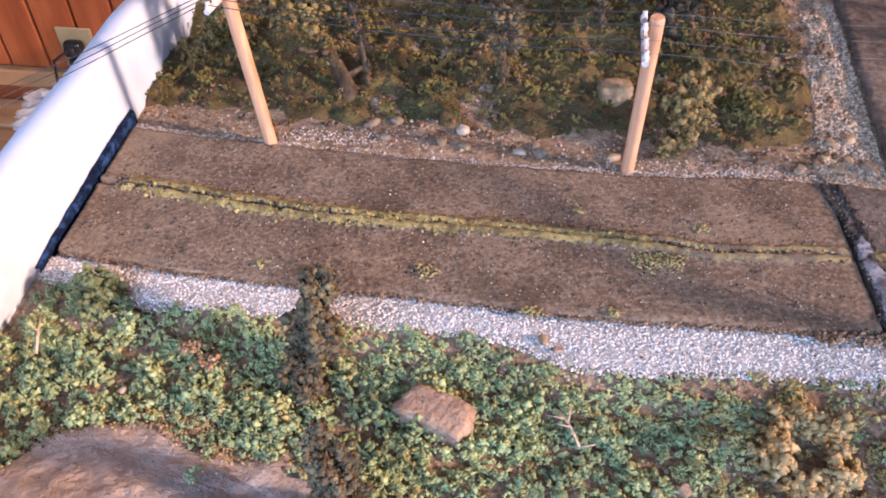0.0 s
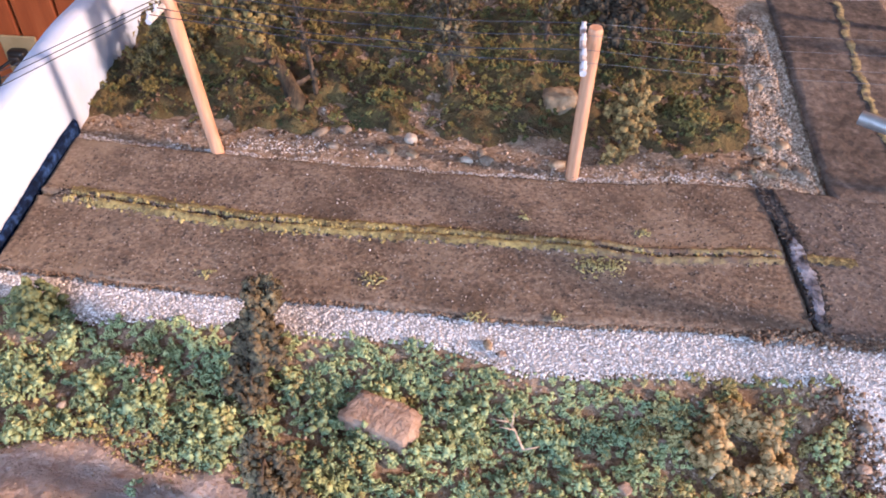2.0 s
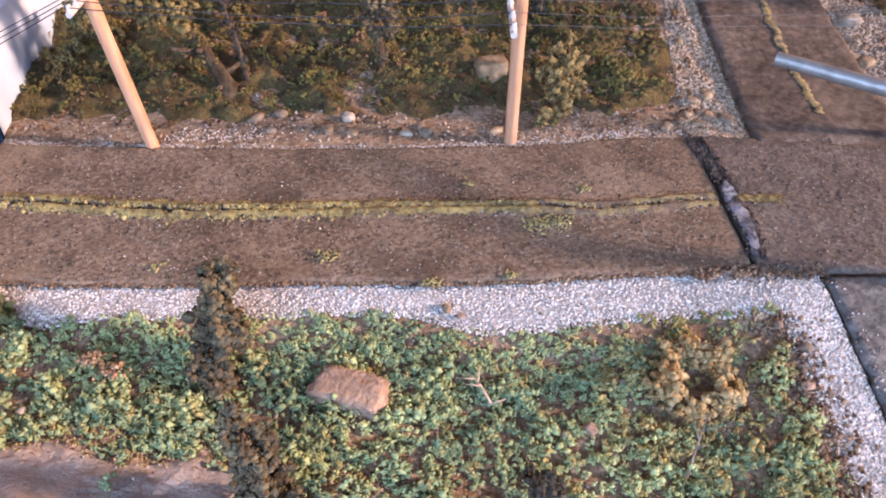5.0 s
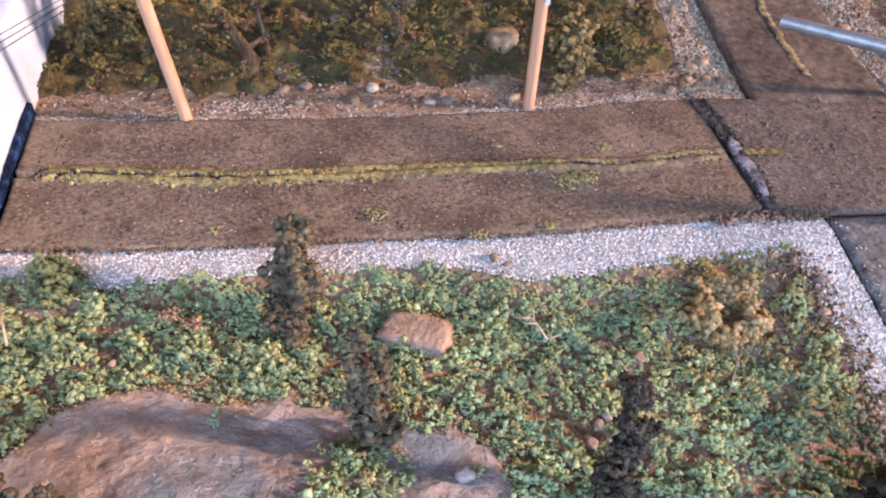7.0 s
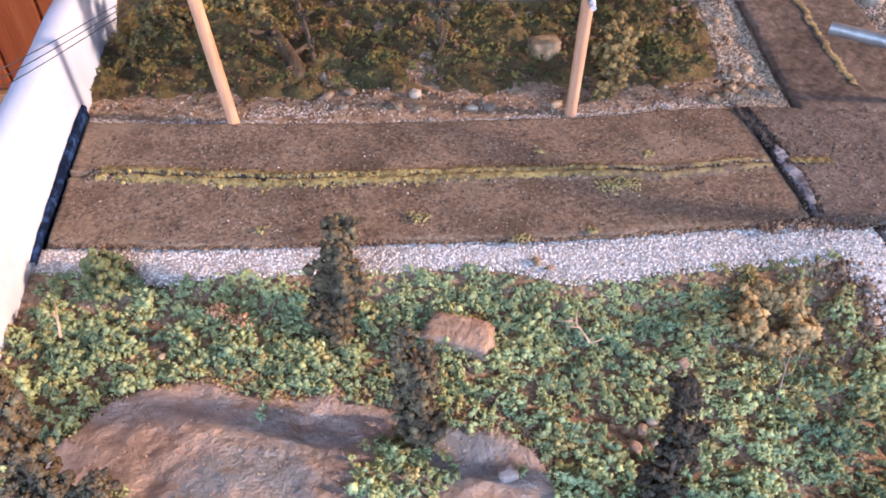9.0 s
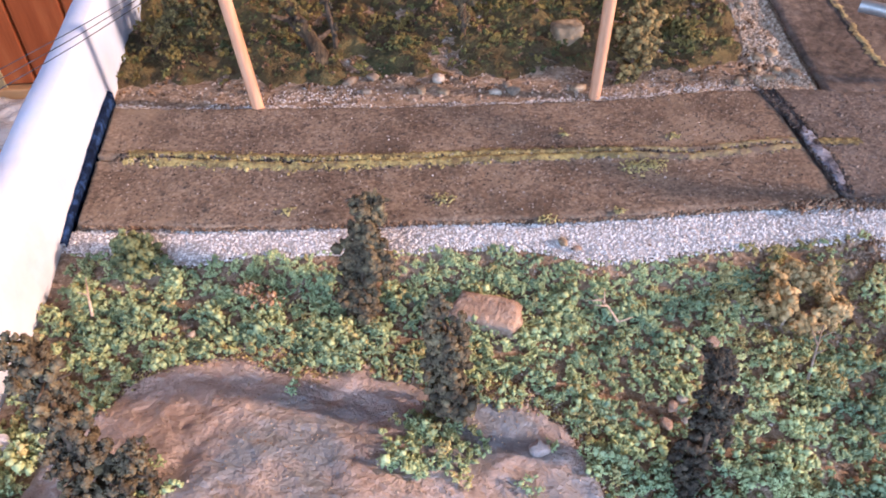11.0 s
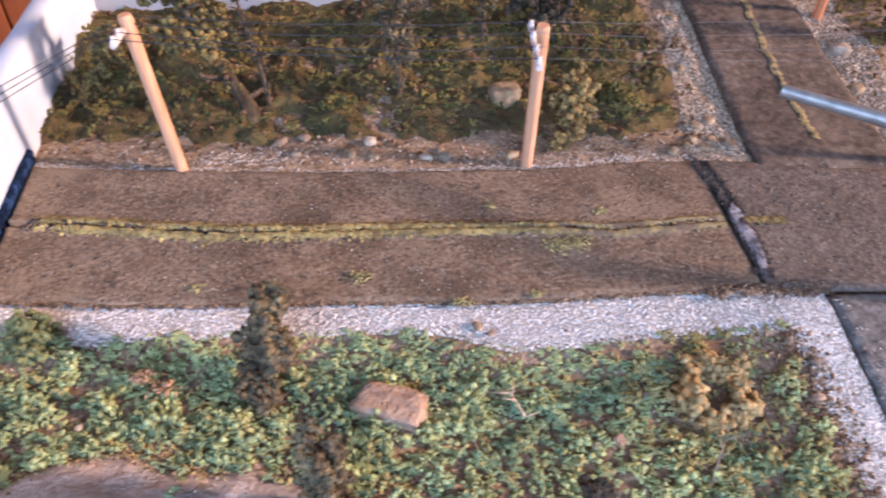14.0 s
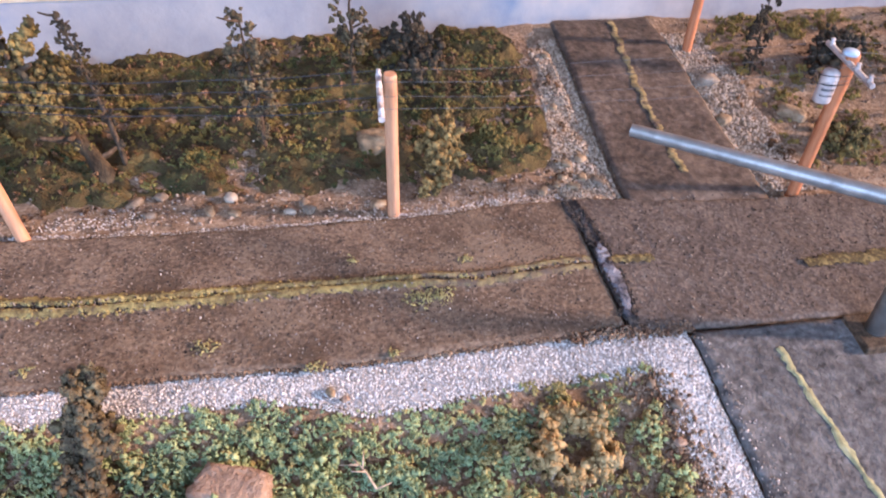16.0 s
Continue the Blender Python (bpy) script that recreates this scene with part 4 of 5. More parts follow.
def outcrop_mask(x, y):
    """1 on the bare rock, 0 off it."""
    edge = outcrop_edge(x) + 0.004 * bumpy(x, y, 70, 3.0) + 0.002 * bumpy(x, y, 210, 5.0)
    left = -0.119 + 0.003 * bumpy(x, y, 45, 6.0)
    return min(smooth01((edge - y) / 0.012), smooth01((x - left) / 0.010))


def rock_z(x, y):
    m = outcrop_mask(x, y)
    c = 1 - abs(noise.noise((x * 34 + y * 14, y * 30 - x * 10, 1.0)))
    c2 = 1 - abs(noise.noise((x * 78, y * 70, 4.0)))
    h = 0.0016 * (c - 0.75) + 0.0012 * (c2 - 0.7) + 0.0008 * bumpy(x, y, 130, 2.0) + 0.0005 * bumpy(x, y, 380, 7.0)
    return land(x, y) - 0.003 + m * (0.0046 + h)


tagged(grid_mesh("rock_outcrop", list(np.arange(-0.125, 0.0561, 0.0011)), list(np.arange(0.02, 0.1601, 0.0011)), rock_z, M_ROCK), "bare brown and blue grey plaster rock outcrop rising from the turf", "rock")


def front_surface(x, y):
    return max(land(x, y), rock_z(x, y)) if -0.125 < x < 0.056 and 0.02 < y < 0.16 else land(x, y)


def outcrop_area(rng, n):
    return rng.uniform(-0.12, 0.05, n), rng.uniform(0.08, 0.156, n)


scatter("soil_grit", 1700, outcrop_area, (0.00015, 0.0004), M_GRAVEL_DULL, height=front_surface, lift=0.15, seed=29, label="fine grit strewn over the rock outcrop", category="grit")


def outcrop_rim(rng, n):
    x = rng.uniform(-0.110, 0.042, n)
    return x, np.array([outcrop_edge(v) for v in x]) + rng.normal(-0.003, 0.0035, n)


scatter("rim_crumbs", 3200, outcrop_rim, (0.0002, 0.0007), M_GRIT, height=front_surface, lift=0.3, seed=35, label="brown crumbs along the border of the rock outcrop", category="grit")
scatter("rim_crumbs", 1500, outcrop_rim, (0.0003, 0.0007), M_FOAM_OLIVE, height=front_surface, lift=0.3, seed=36, label="olive foam crumbs along the border of the rock outcrop", category="grit")


# ---- turf of ground foam ----
def turf(name, n, region, cover, clump, material, seed, label, height=None, lobes=6, crumbs=5, rise=0.4, grain=(0.00028, 0.00055)):
    """Foam clumps strewn over a region; cover(x, y) in 0..1 thins them out."""
    rng = np.random.default_rng(seed)
    x, y = region(rng, n)
    ok = [rng.uniform() < cover(a, b) for a, b in zip(x, y)]
    x, y = x[ok], y[ok]
    swell = np.array([0.85 + 1.3 * max(-0.45, min(0.5, bumpy(a, b, 105, 17.0) + 0.5 * bumpy(a, b, 42, 3.0))) for a, b in zip(x, y)])
    thin = np.array([0.45 + 0.55 * smooth01((inner_edge(a) - b) / 0.014) if b < 0.21 else 1.0 for a, b in zip(x, y)])
    R = (clump[0] + (clump[1] - clump[0]) * rng.uniform(0, 1, len(x)) ** 1.5) * swell * thin
    z = np.array([(height or front_surface)(a, b) for a, b in zip(x, y)]) + R * rise
    return tagged(foam(name, np.stack([x, y, z], 1), R, material, rng, lobes, crumbs, 0.6, grain), label, "turf", kind="stuff")


def bare(x, y, seed, s=28, lo=0.15, hi=0.4):
    return smooth01((bumpy(x, y, s, seed) - lo) / (hi - lo))


def mound_free(x, y):
    m = outcrop_mask(x, y) if -0.125 < x < 0.056 else 0.0
    patch = 1.6 * math.exp(-(((x + 0.006) / 0.013) ** 2 + ((y - 0.106) / 0.013) ** 2) ** 2) + 0.35 * math.exp(-(((x + 0.050) / 0.012) ** 2 + ((y - 0.145) / 0.006) ** 2)) + math.exp(-(((x + 0.074) / 0.007) ** 2 + ((y - 0.086) / 0.007) ** 2))
    if (x - 0.129) ** 2 + (y - 0.165) ** 2 < 0.0100 ** 2:
        return 0.06
    return max(0.004 + 0.05 * bare(x, y, 61.0, 70, 0.2, 0.5), 1 - m * 1.1 + patch * 0.9)


def dry_patch(x, y):
    """Bare brown ground between the tufts: beside the gravel, and down the middle of the slope."""
    def spot(cx, cy, rx, ry):
        return math.exp(-(((x - cx) / rx) ** 2 + ((y - cy) / ry) ** 2))
    return min(1.0, 0.9 * spot(0.100, 0.187, 0.013, 0.005) + 0.7 * spot(0.084, 0.147, 0.008, 0.010) + 0.8 * spot(0.066, 0.119, 0.008, 0.014) + 0.3 * spot(0.150, 0.160, 0.012, 0.022)
               + 0.4 * spot(0.118, 0.124, 0.008, 0.008) + 0.6 * spot(0.040, 0.140, 0.010, 0.006) + 0.5 * spot(-0.132, 0.190, 0.008, 0.008))


def green_cover(x, y):
    if y > inner_edge(x) + 0.0005 or x < wall_x(y) + 0.003:
        return 0.0
    k = mound_free(x, y) * (1 - 0.6 * smooth01((x - 0.09) / 0.03) * smooth01((y - 0.128) / 0.02)) * (1 - dry_patch(x, y))
    k *= 1 - 0.2 * bare(x, y, 2.0) * smooth01((x + 0.01) / 0.05)
    return k * (1 - smooth01((x - 0.156 + 0.10 * max(0, 0.12 - y)) / 0.015))


def olive_cover(x, y):
    if y > inner_edge(x) + 0.0005:
        return 0.0
    k = mound_free(x, y) * (1 - 0.8 * dry_patch(x, y)) * (0.16 + 0.84 * smooth01((x - 0.08) / 0.03) * smooth01((y - 0.12) / 0.02)) * (1 - 0.6 * bare(x, y, 7.0, 34, 0.05, 0.3))
    return k * (1 - smooth01((x - 0.158) / 0.01))


def litter_cover(x, y):
    if y > inner_edge(x):
        return 0.0
    return mound_free(x, y) * min(1.0, 0.05 + 0.3 * bare(x, y, 12.0, 30, 0.1, 0.3) + 0.7 * dry_patch(x, y)) * (0.3 + 0.7 * smooth01((x - 0.02) / 0.06))


front = lambda r, n: (r.uniform(-0.143, 0.170, n), r.uniform(0.084, 0.204, n))  # noqa: E731
turf("green_turf", 5300, front, green_cover, (0.0016, 0.0042), M_FOAM_GREEN, 31, "dense green ground foam turf with teal and yellow tufts")
turf("olive_turf", 3600, front, olive_cover, (0.0016, 0.0043), M_FOAM_OLIVE, 32, "patchy olive green ground foam turf")
turf("brown_litter", 800, front, litter_cover, (0.0007, 0.0020), M_FOAM_LITTER, 33, "patchy brown leaf litter among the turf", lobes=3, crumbs=5)


def bank_cover(x, y):
    t = smooth01((y - 0.325) / 0.03)
    return t * (1 - 0.75 * bare(x, y, 22.0, 30, 0.0, 0.3)) * (1 - smooth01((x - 0.150 + 0.0 * y) / 0.02))


def bank_litter(x, y):
    return (0.25 + 0.75 * bare(x, y, 22.0, 30, -0.1, 0.2)) * smooth01((y - 0.306) / 0.012) * (1 - 0.5 * smooth01((x - 0.165) / 0.01)) * smooth01((0.186 + 0.045 * (y - 0.297) - x) / 0.004)


def bank_green(x, y):
    return (0.25 + 0.75 * bare(x, y, 42.0, 24, 0.0, 0.3)) * smooth01((y - 0.318) / 0.02) * (1 - smooth01((x - 0.158) / 0.012)) * (0.6 + 0.4 * smooth01((x - 0.0) / 0.05))


bank = lambda r, n: (r.uniform(-0.166, 0.192, n), r.uniform(0.304, 0.466, n))  # noqa: E731


def moss_z(x, y):
    edge = smooth01((y - 0.317 - 0.013 * bumpy(x, 3.0, 34) - 0.006 * bumpy(x, 8.0, 110)) / 0.018) * smooth01((0.176 + 0.045 * (y - 0.297) - x + 0.008 * bumpy(y, 7.0, 50)) / 0.016)
    h = 0.0060 * bumpy(x, y, 42, 5.0) + 0.0026 * (0.5 - abs(bumpy(x, y, 85, 6.0)) * 1.6) + 0.0016 * bumpy(x, y, 190, 7.0) + 0.0011 * bumpy(x, y, 420, 8.0)
    return land(x, y) - 0.0035 + edge * (0.0058 + h)


tagged(grid_mesh("moss", list(np.arange(-0.1655, 0.1931, 0.00125)), list(np.arange(0.306, 0.4725, 0.00125)), moss_z, M_MOSS, keep=lambda x, y: y < back_y(x) - 0.0005 and x > wall_x(y) + 0.0005), "olive gold and brown moss cover of the bank", "moss", kind="structure")


def moss_crumbs(rng, n):
    x, y = rng.uniform(-0.162, 0.188, n), rng.uniform(0.320, 0.468, n)
    ok = np.array([moss_z(a, b) > land(a, b) + 0.0008 and bumpy(a, b, 70, 3.0) > -0.05 for a, b in zip(x, y)])
    return x[ok], y[ok]


scatter("moss_crumbs", 40000, moss_crumbs, (0.00035, 0.0008), M_MOSS, height=moss_z, lift=0.4, seed=46, label="fine olive foam crumbs on the bank", category="moss", jitter=0.4, squash=0.4, template=TET, smooth=False)
scatter("moss_crumbs", 9000, moss_crumbs, (0.0004, 0.0010), M_BANK_GREEN, height=moss_z, lift=0.5, seed=47, label="dark green foam crumbs on the bank", category="moss", jitter=0.4, squash=0.4, template=TET, smooth=False)
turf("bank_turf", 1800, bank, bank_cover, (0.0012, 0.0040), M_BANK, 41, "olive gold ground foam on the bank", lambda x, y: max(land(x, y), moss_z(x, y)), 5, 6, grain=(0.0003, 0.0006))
turf("bank_turf", 1200, bank, bank_green, (0.0012, 0.0040), M_BANK_GREEN, 42, "dark green ground foam on the bank", lambda x, y: max(land(x, y), moss_z(x, y)), 5, 5, grain=(0.0004, 0.0008))
turf("brown_litter", 1000, bank, bank_litter, (0.0010, 0.0034), M_BANK_LITTER, 43, "reddish brown leaf litter on the bank", lambda x, y: max(land(x, y), moss_z(x, y)), 3, 5, grain=(0.0004, 0.0008))
far_bank = lambda r, n: (r.uniform(0.288, 0.56, n), r.uniform(0.312, 0.480, n))  # noqa: E731
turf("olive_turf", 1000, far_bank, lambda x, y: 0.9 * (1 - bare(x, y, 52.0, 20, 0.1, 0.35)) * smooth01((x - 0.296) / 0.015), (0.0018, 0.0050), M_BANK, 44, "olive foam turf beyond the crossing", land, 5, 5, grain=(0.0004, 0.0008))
turf("brown_litter", 700, far_bank, lambda x, y: 0.6 * bare(x, y, 52.0, 26, -0.2, 0.2), (0.0012, 0.0032), M_BANK_LITTER, 45, "brown leaf litter beyond the crossing", land, 3, 4, grain=(0.0004, 0.0009))


# ---- stones ----
def stone(at, size, material, seed, label, turn=0.0, group="", name="stone", sink=0.25, boxy=0.0):
    bm = bmesh.new()
    bmesh.ops.create_icosphere(bm, subdivisions=3 if max(size) < 0.012 else 4, radius=1.0)
    off = Vector((seed * 1.7, seed * 0.9, seed * 2.3))
    for v in bm.verts:
        c = v.co.copy()
        if boxy:
            m = max(abs(c.x), abs(c.y), abs(c.z))
            c = c.lerp(c / m * 0.82, boxy)
        f = 1 + (0.28 if boxy < 0.8 else 0.13) * noise.noise(c * 1.1 + off) + 0.12 * noise.noise(c * 2.9 + off) + 0.05 * noise.noise(c * 7 + off)
        v.co = Vector((c.x * size[0] * f, c.y * size[1] * f, c.z * size[2] * f)) * (U / 2)
    me = bpy.data.meshes.new(name)
    bm.to_mesh(me)
    bm.free()
    me.materials.append(material)
    me.polygons.foreach_set("use_smooth", [True] * len(me.polygons))
    ob = new(name, me)
    ob.matrix_world = pose(at[0] * U, at[1] * U, (at[2] + size[2] * (0.5 - sink)) * U, 0, 0, turn)
    return tagged(ob, label, "stone", group)


stone((0.0150, 0.1655, land(0.015, 0.1655)), (0.0285, 0.0165, 0.0088), M_STONE_RED, 3, "reddish sandstone block lying in the green turf", -20, sink=0.10, boxy=0.85)
stone((0.0765, 0.3540, land(0.0765, 0.354) + 0.001), (0.0195, 0.0135, 0.0150), M_BOULDER, 5, "large tan boulder on the bank", 12, sink=0.25, boxy=0.9)
stone((0.0060, 0.3200, land(0.006, 0.32)), (0.0068, 0.0058, 0.0060), M_PALE, 7, "rounded cream pebble on the bank", 10)
for k, (x, y, sx, sy, m, lab) in enumerate((
        (0.0335, 0.3075, 0.0062, 0.0045, M_PALE, "pale pebble at the foot of the bank"),
        (0.0425, 0.3075, 0.0058, 0.0062, M_GREY_STONE, "grey pebble at the foot of the bank"),
        (0.0400, 0.3140, 0.0050, 0.0040, M_GREY_STONE, "grey pebble at the foot of the bank"),
        (-0.0270, 0.3270, 0.0062, 0.0060, M_GREY_STONE, "grey pebble on the bank"),
        (-0.0300, 0.3115, 0.0068, 0.0040, M_GREY_STONE, "flat grey pebble at the foot of the bank"),
        (-0.0390, 0.3240, 0.0100, 0.0050, M_GREY_STONE, "dark grey stone on the bank"),
        (-0.0030, 0.3110, 0.0075, 0.0050, M_STONE, "brown stone at the foot of the bank"),
        (0.0080, 0.3090, 0.0065, 0.0045, M_STONE, "brown stone at the foot of the bank"),
        (0.0750, 0.3085, 0.0080, 0.0050, M_STONE, "brown stone beside the pole"),
        (0.1560, 0.3090, 0.0060, 0.0046, M_STONE, "tan stone beside the climbing road"),
        (0.1640, 0.3130, 0.0052, 0.0040, M_STONE, "tan stone beside the climbing road"),
        (0.1725, 0.3110, 0.0075, 0.0050, M_STONE, "tan stone beside the climbing road"),
        (0.1690, 0.3200, 0.0056, 0.0050, M_STONE, "tan stone beside the climbing road"),
        (0.1790, 0.3190, 0.0070, 0.0048, M_STONE, "tan stone beside the climbing road"),
        (0.1850, 0.3120, 0.0090, 0.0050, M_GREY_STONE, "grey stone beside the climbing road"),
        (0.1740, 0.3310, 0.0060, 0.0052, M_STONE, "tan stone beside the climbing road"),
        (0.1830, 0.3350, 0.0070, 0.0050, M_STONE, "tan stone beside the climbing road"),
        (0.1800, 0.3800, 0.0056, 0.0046, M_STONE, "tan stone beside the climbing road"),
        (0.1880, 0.4300, 0.0060, 0.0050, M_STONE, "tan stone beside the climbing road"),
        (0.2790, 0.3950, 0.0130, 0.0100, M_PALE, "pale stone beside the climbing road"),
        (0.2740, 0.3600, 0.0090, 0.0080, M_STONE, "tan stone beside the climbing road"),
        (0.2950, 0.3020, 0.0070, 0.0050, M_STONE, "tan stone behind the road"),
        (0.3150, 0.3600, 0.0160, 0.0100, M_STONE, "tan boulder beyond the crossing"))):
    stone((x, y, land(x, y)), (sx, sy, 0.75 * sy), m, 20 + k, lab, k * 47 % 180, "stones on the bank", boxy=0.4)
for k, (x, y, s, m, lab) in enumerate((
        (0.0240, 0.1050, 0.0060, M_ROCK, "flat pale stone set in the rock outcrop"),
        (-0.0850, 0.1560, 0.0032, M_PALE, "small white pebble at the outcrop"),
        (0.0480, 0.1980, 0.0042, M_STONE, "tan pebble at the gravel edge"),
        (0.0530, 0.1950, 0.0032, M_STONE_RED, "small reddish pebble at the gravel edge"),
        (0.0840, 0.1480, 0.0036, M_PALE, "small pale pebble in the turf"),
        (0.0920, 0.1500, 0.0048, M_STONE_RED, "reddish pebble in the turf"),
        (0.0740, 0.1260, 0.0040, M_PALE, "small pale pebble in the turf"),
        (0.0700, 0.1230, 0.0042, M_STONE_RED, "reddish pebble in the turf"),
        (0.0660, 0.1170, 0.0046, M_STONE_RED, "reddish pebble in the turf"),
        (0.0730, 0.1180, 0.0034, M_PALE, "small pale pebble in the turf"),
        (0.1060, 0.1680, 0.0034, M_PALE, "small pale pebble in the turf"),
        (-0.1265, 0.1100, 0.0085, M_GRAVEL, "white stone beside the side board"),
        (-0.1180, 0.0900, 0.0036, M_GRAVEL, "small white pebble beside the side board"),
        (-0.1260, 0.0965, 0.0042, M_GRAVEL, "small white pebble beside the side board"),
        (0.1700, 0.1760, 0.0050, M_GREY_STONE, "grey pebble on the side gravel"),
        (0.1660, 0.1620, 0.0044, M_STONE_RED, "reddish pebble on the side gravel"),
        (0.1640, 0.1860, 0.0040, M_GREY_STONE, "grey pebble on the side gravel"))):
    stone((x, y, front_surface(x, y) + 0.0016), (s, s * 0.8, s * 0.6), m, 60 + k, lab, k * 61 % 180, "pebbles in the foreground", boxy=0.3)


# ---- foam trees and bushes ----
def crown(spine, radii, clumps, material, seed, grain):
    """Foam clumps that sit round a bent spine, with gaps between them."""
    rng = np.random.default_rng(seed)
    spine, radii = np.array(spine, float), np.array(radii, float)
    near = grain < 0.00035
    clumps = int(clumps * (1.7 if near else 1.8))
    f = (np.arange(clumps) + rng.uniform(0, 1, clumps)) / clumps * (len(spine) - 1)
    i = np.minimum(f.astype(int), len(spine) - 2)
    t = (f - i)[:, None]
    R = radii[i] + (radii[i + 1] - radii[i]) * (f - i)
    d = rng.normal(size=(clumps, 3)) * (1, 1, 0.5)
    d /= np.linalg.norm(d, axis=1)[:, None]
    c = spine[i] + (spine[i + 1] - spine[i]) * t + d * (R * rng.uniform(0.35, 0.95, clumps))[:, None]
    return foam("crown", c, R * (rng.uniform(0.42, 0.66, clumps) if near else rng.uniform(0.20, 0.40, clumps)), material, rng, 7, 14 if near else 7, grain=(grain, grain * 1.7), hug=(0.78, 1.04), coarse=0.27, core=ICO)


def foam_tree(at, spine, radii, clumps, material, seed, label, grain=0.0003, trunk_r=0.0011, category="tree", group="foam trees", twigs=6, name="foam_tree", bark=None):
    """spine and radii: in the tree's own space, from its foot upward."""
    ob = thing(name, at, label, category, group)
    rnd = random.Random(seed)
    full = [(0, 0, -0.003)] + [tuple(p) for p in spine]
    m = len(full)
    part("trunk", tube(full, [trunk_r * (1 - 0.75 * k / (m - 1)) for k in range(m)], 9, seed=seed, rough=0.3), bark or M_BARK, ob, smooth=True)
    for k in range(twigs):
        i = rnd.randrange(1, m - 1)
        a = Vector(full[i]).lerp(Vector(full[i + 1]), rnd.random())
        ang = rnd.uniform(0, 6.28)
        L = max(radii) * rnd.uniform(0.6, 1.0)
        b = a + Vector((math.cos(ang) * L, math.sin(ang) * L, L * rnd.uniform(0.1, 0.6)))
        part("branch", tube([a, a.lerp(b, 0.5) + Vector((0, 0, -L * 0.08)), b], [trunk_r * 0.45, trunk_r * 0.35, trunk_r * 0.2], 5), M_BARK, ob, smooth=True)
    hang(crown(spine, radii, clumps, material, seed, grain), ob)
    return ob


def on(x, y):
    return (x, y, front_surface(x, y))


foam_tree(on(-0.0300, 0.1690), [(0, 0, 0.003), (0.001, 0.002, 0.009), (0.002, 0.005, 0.015), (0.004, 0.009, 0.021), (0.005, 0.011, 0.027), (0.005, 0.013, 0.032), (0.006, 0.015, 0.037), (0.007, 0.017, 0.041)], [0.0058, 0.0078, 0.0056, 0.0098, 0.0088, 0.0036, 0.0068, 0.0042], 54, M_CROWN, 1, "dark brown foam tree with golden flecks in the turf")
foam_tree(on(-0.0010, 0.1190), [(0, 0, 0.004), (0.0, -0.001, 0.014), (-0.001, -0.002, 0.026), (-0.001, -0.003, 0.038), (-0.002, -0.003, 0.050)], [0.0066, 0.0072, 0.0064, 0.0060, 0.0042], 44, M_CROWN, 2, "slender brown foam tree on the rock outcrop")
foam_tree(on(-0.0910, 0.0860), [(0, 0, 0.001), (0.0004, 0.001, 0.009), (0.0006, 0.003, 0.018), (0.0004, 0.005, 0.027), (-0.0004, 0.008, 0.036), (-0.002, 0.010, 0.042), (-0.0065, 0.010, 0.0455), (-0.0105, 0.009, 0.0445)], [0.0060, 0.0066, 0.0062, 0.0060, 0.0058, 0.0050, 0.0038, 0.0022], 50, M_CROWN, 3, "tall brown foam tree bent at its tip")
foam_tree(on(-0.0790, 0.0860), [(0, 0, 0.001), (0.001, 0, 0.006), (0.002, 0.001, 0.0145)], [0.0048, 0.0052, 0.0036], 18, M_CROWN, 4, "short brown foam tree beside a taller one")
foam_tree(on(0.0660, 0.0950), [(0, 0, 0.002), (0.001, 0.001, 0.016), (0.0015, 0.004, 0.031), (0.001, 0.006, 0.043), (0.0005, 0.008, 0.050), (-0.003, 0.008, 0.053)], [0.0058, 0.0060, 0.0056, 0.0048, 0.0034, 0.0020], 44, M_CROWN_DARK, 5, "blackish brown foam tree with a hooked tip")
foam_tree(on(0.1420, 0.0750), [(0, 0, 0.004), (-0.001, 0.003, 0.016), (0.001, 0.004, 0.030), (0.004, 0.005, 0.046)], [0.0125, 0.0130, 0.0115, 0.007], 52, M_CROWN_DARK, 6, "broad blackish foam tree at the front corner")

foam_tree((-0.0540, 0.3420, land(-0.054, 0.342)), [(-0.001, 0.002, 0.005), (-0.006, 0.006, 0.016), (-0.014, 0.008, 0.030), (-0.022, 0.011, 0.046), (-0.028, 0.013, 0.060), (-0.033, 0.013, 0.072)], [0.002, 0.003, 0.008, 0.0190, 0.0210, 0.013], 46, M_CROWN_OLIVE, 11, "leaning olive foam tree with a thick bare dark trunk", grain=0.0004, trunk_r=0.0045, twigs=10, bark=M_STUMP)
foam_tree((-0.0470, 0.3530, land(-0.047, 0.353)), [(0, 0, 0.010), (-0.003, 0.004, 0.026), (-0.007, 0.006, 0.044), (-0.010, 0.008, 0.060), (-0.014, 0.008, 0.076)], [0.003, 0.0045, 0.006, 0.0065, 0.0045], 20, M_CROWN_DARK, 12, "thin sparse dark foam tree", grain=0.0004, trunk_r=0.0016, twigs=14)
foam_tree((0.0215, 0.3560, land(0.0215, 0.356)), [(0, 0, 0.006), (0.000, 0.003, 0.020), (-0.001, 0.004, 0.034), (-0.003, 0.005, 0.050), (-0.004, 0.006, 0.068)], [0.0040, 0.0080, 0.0125, 0.0125, 0.0085], 34, M_CROWN, 13, "brown olive foam tree with an open crown", grain=0.0004, trunk_r=0.0017, twigs=12)
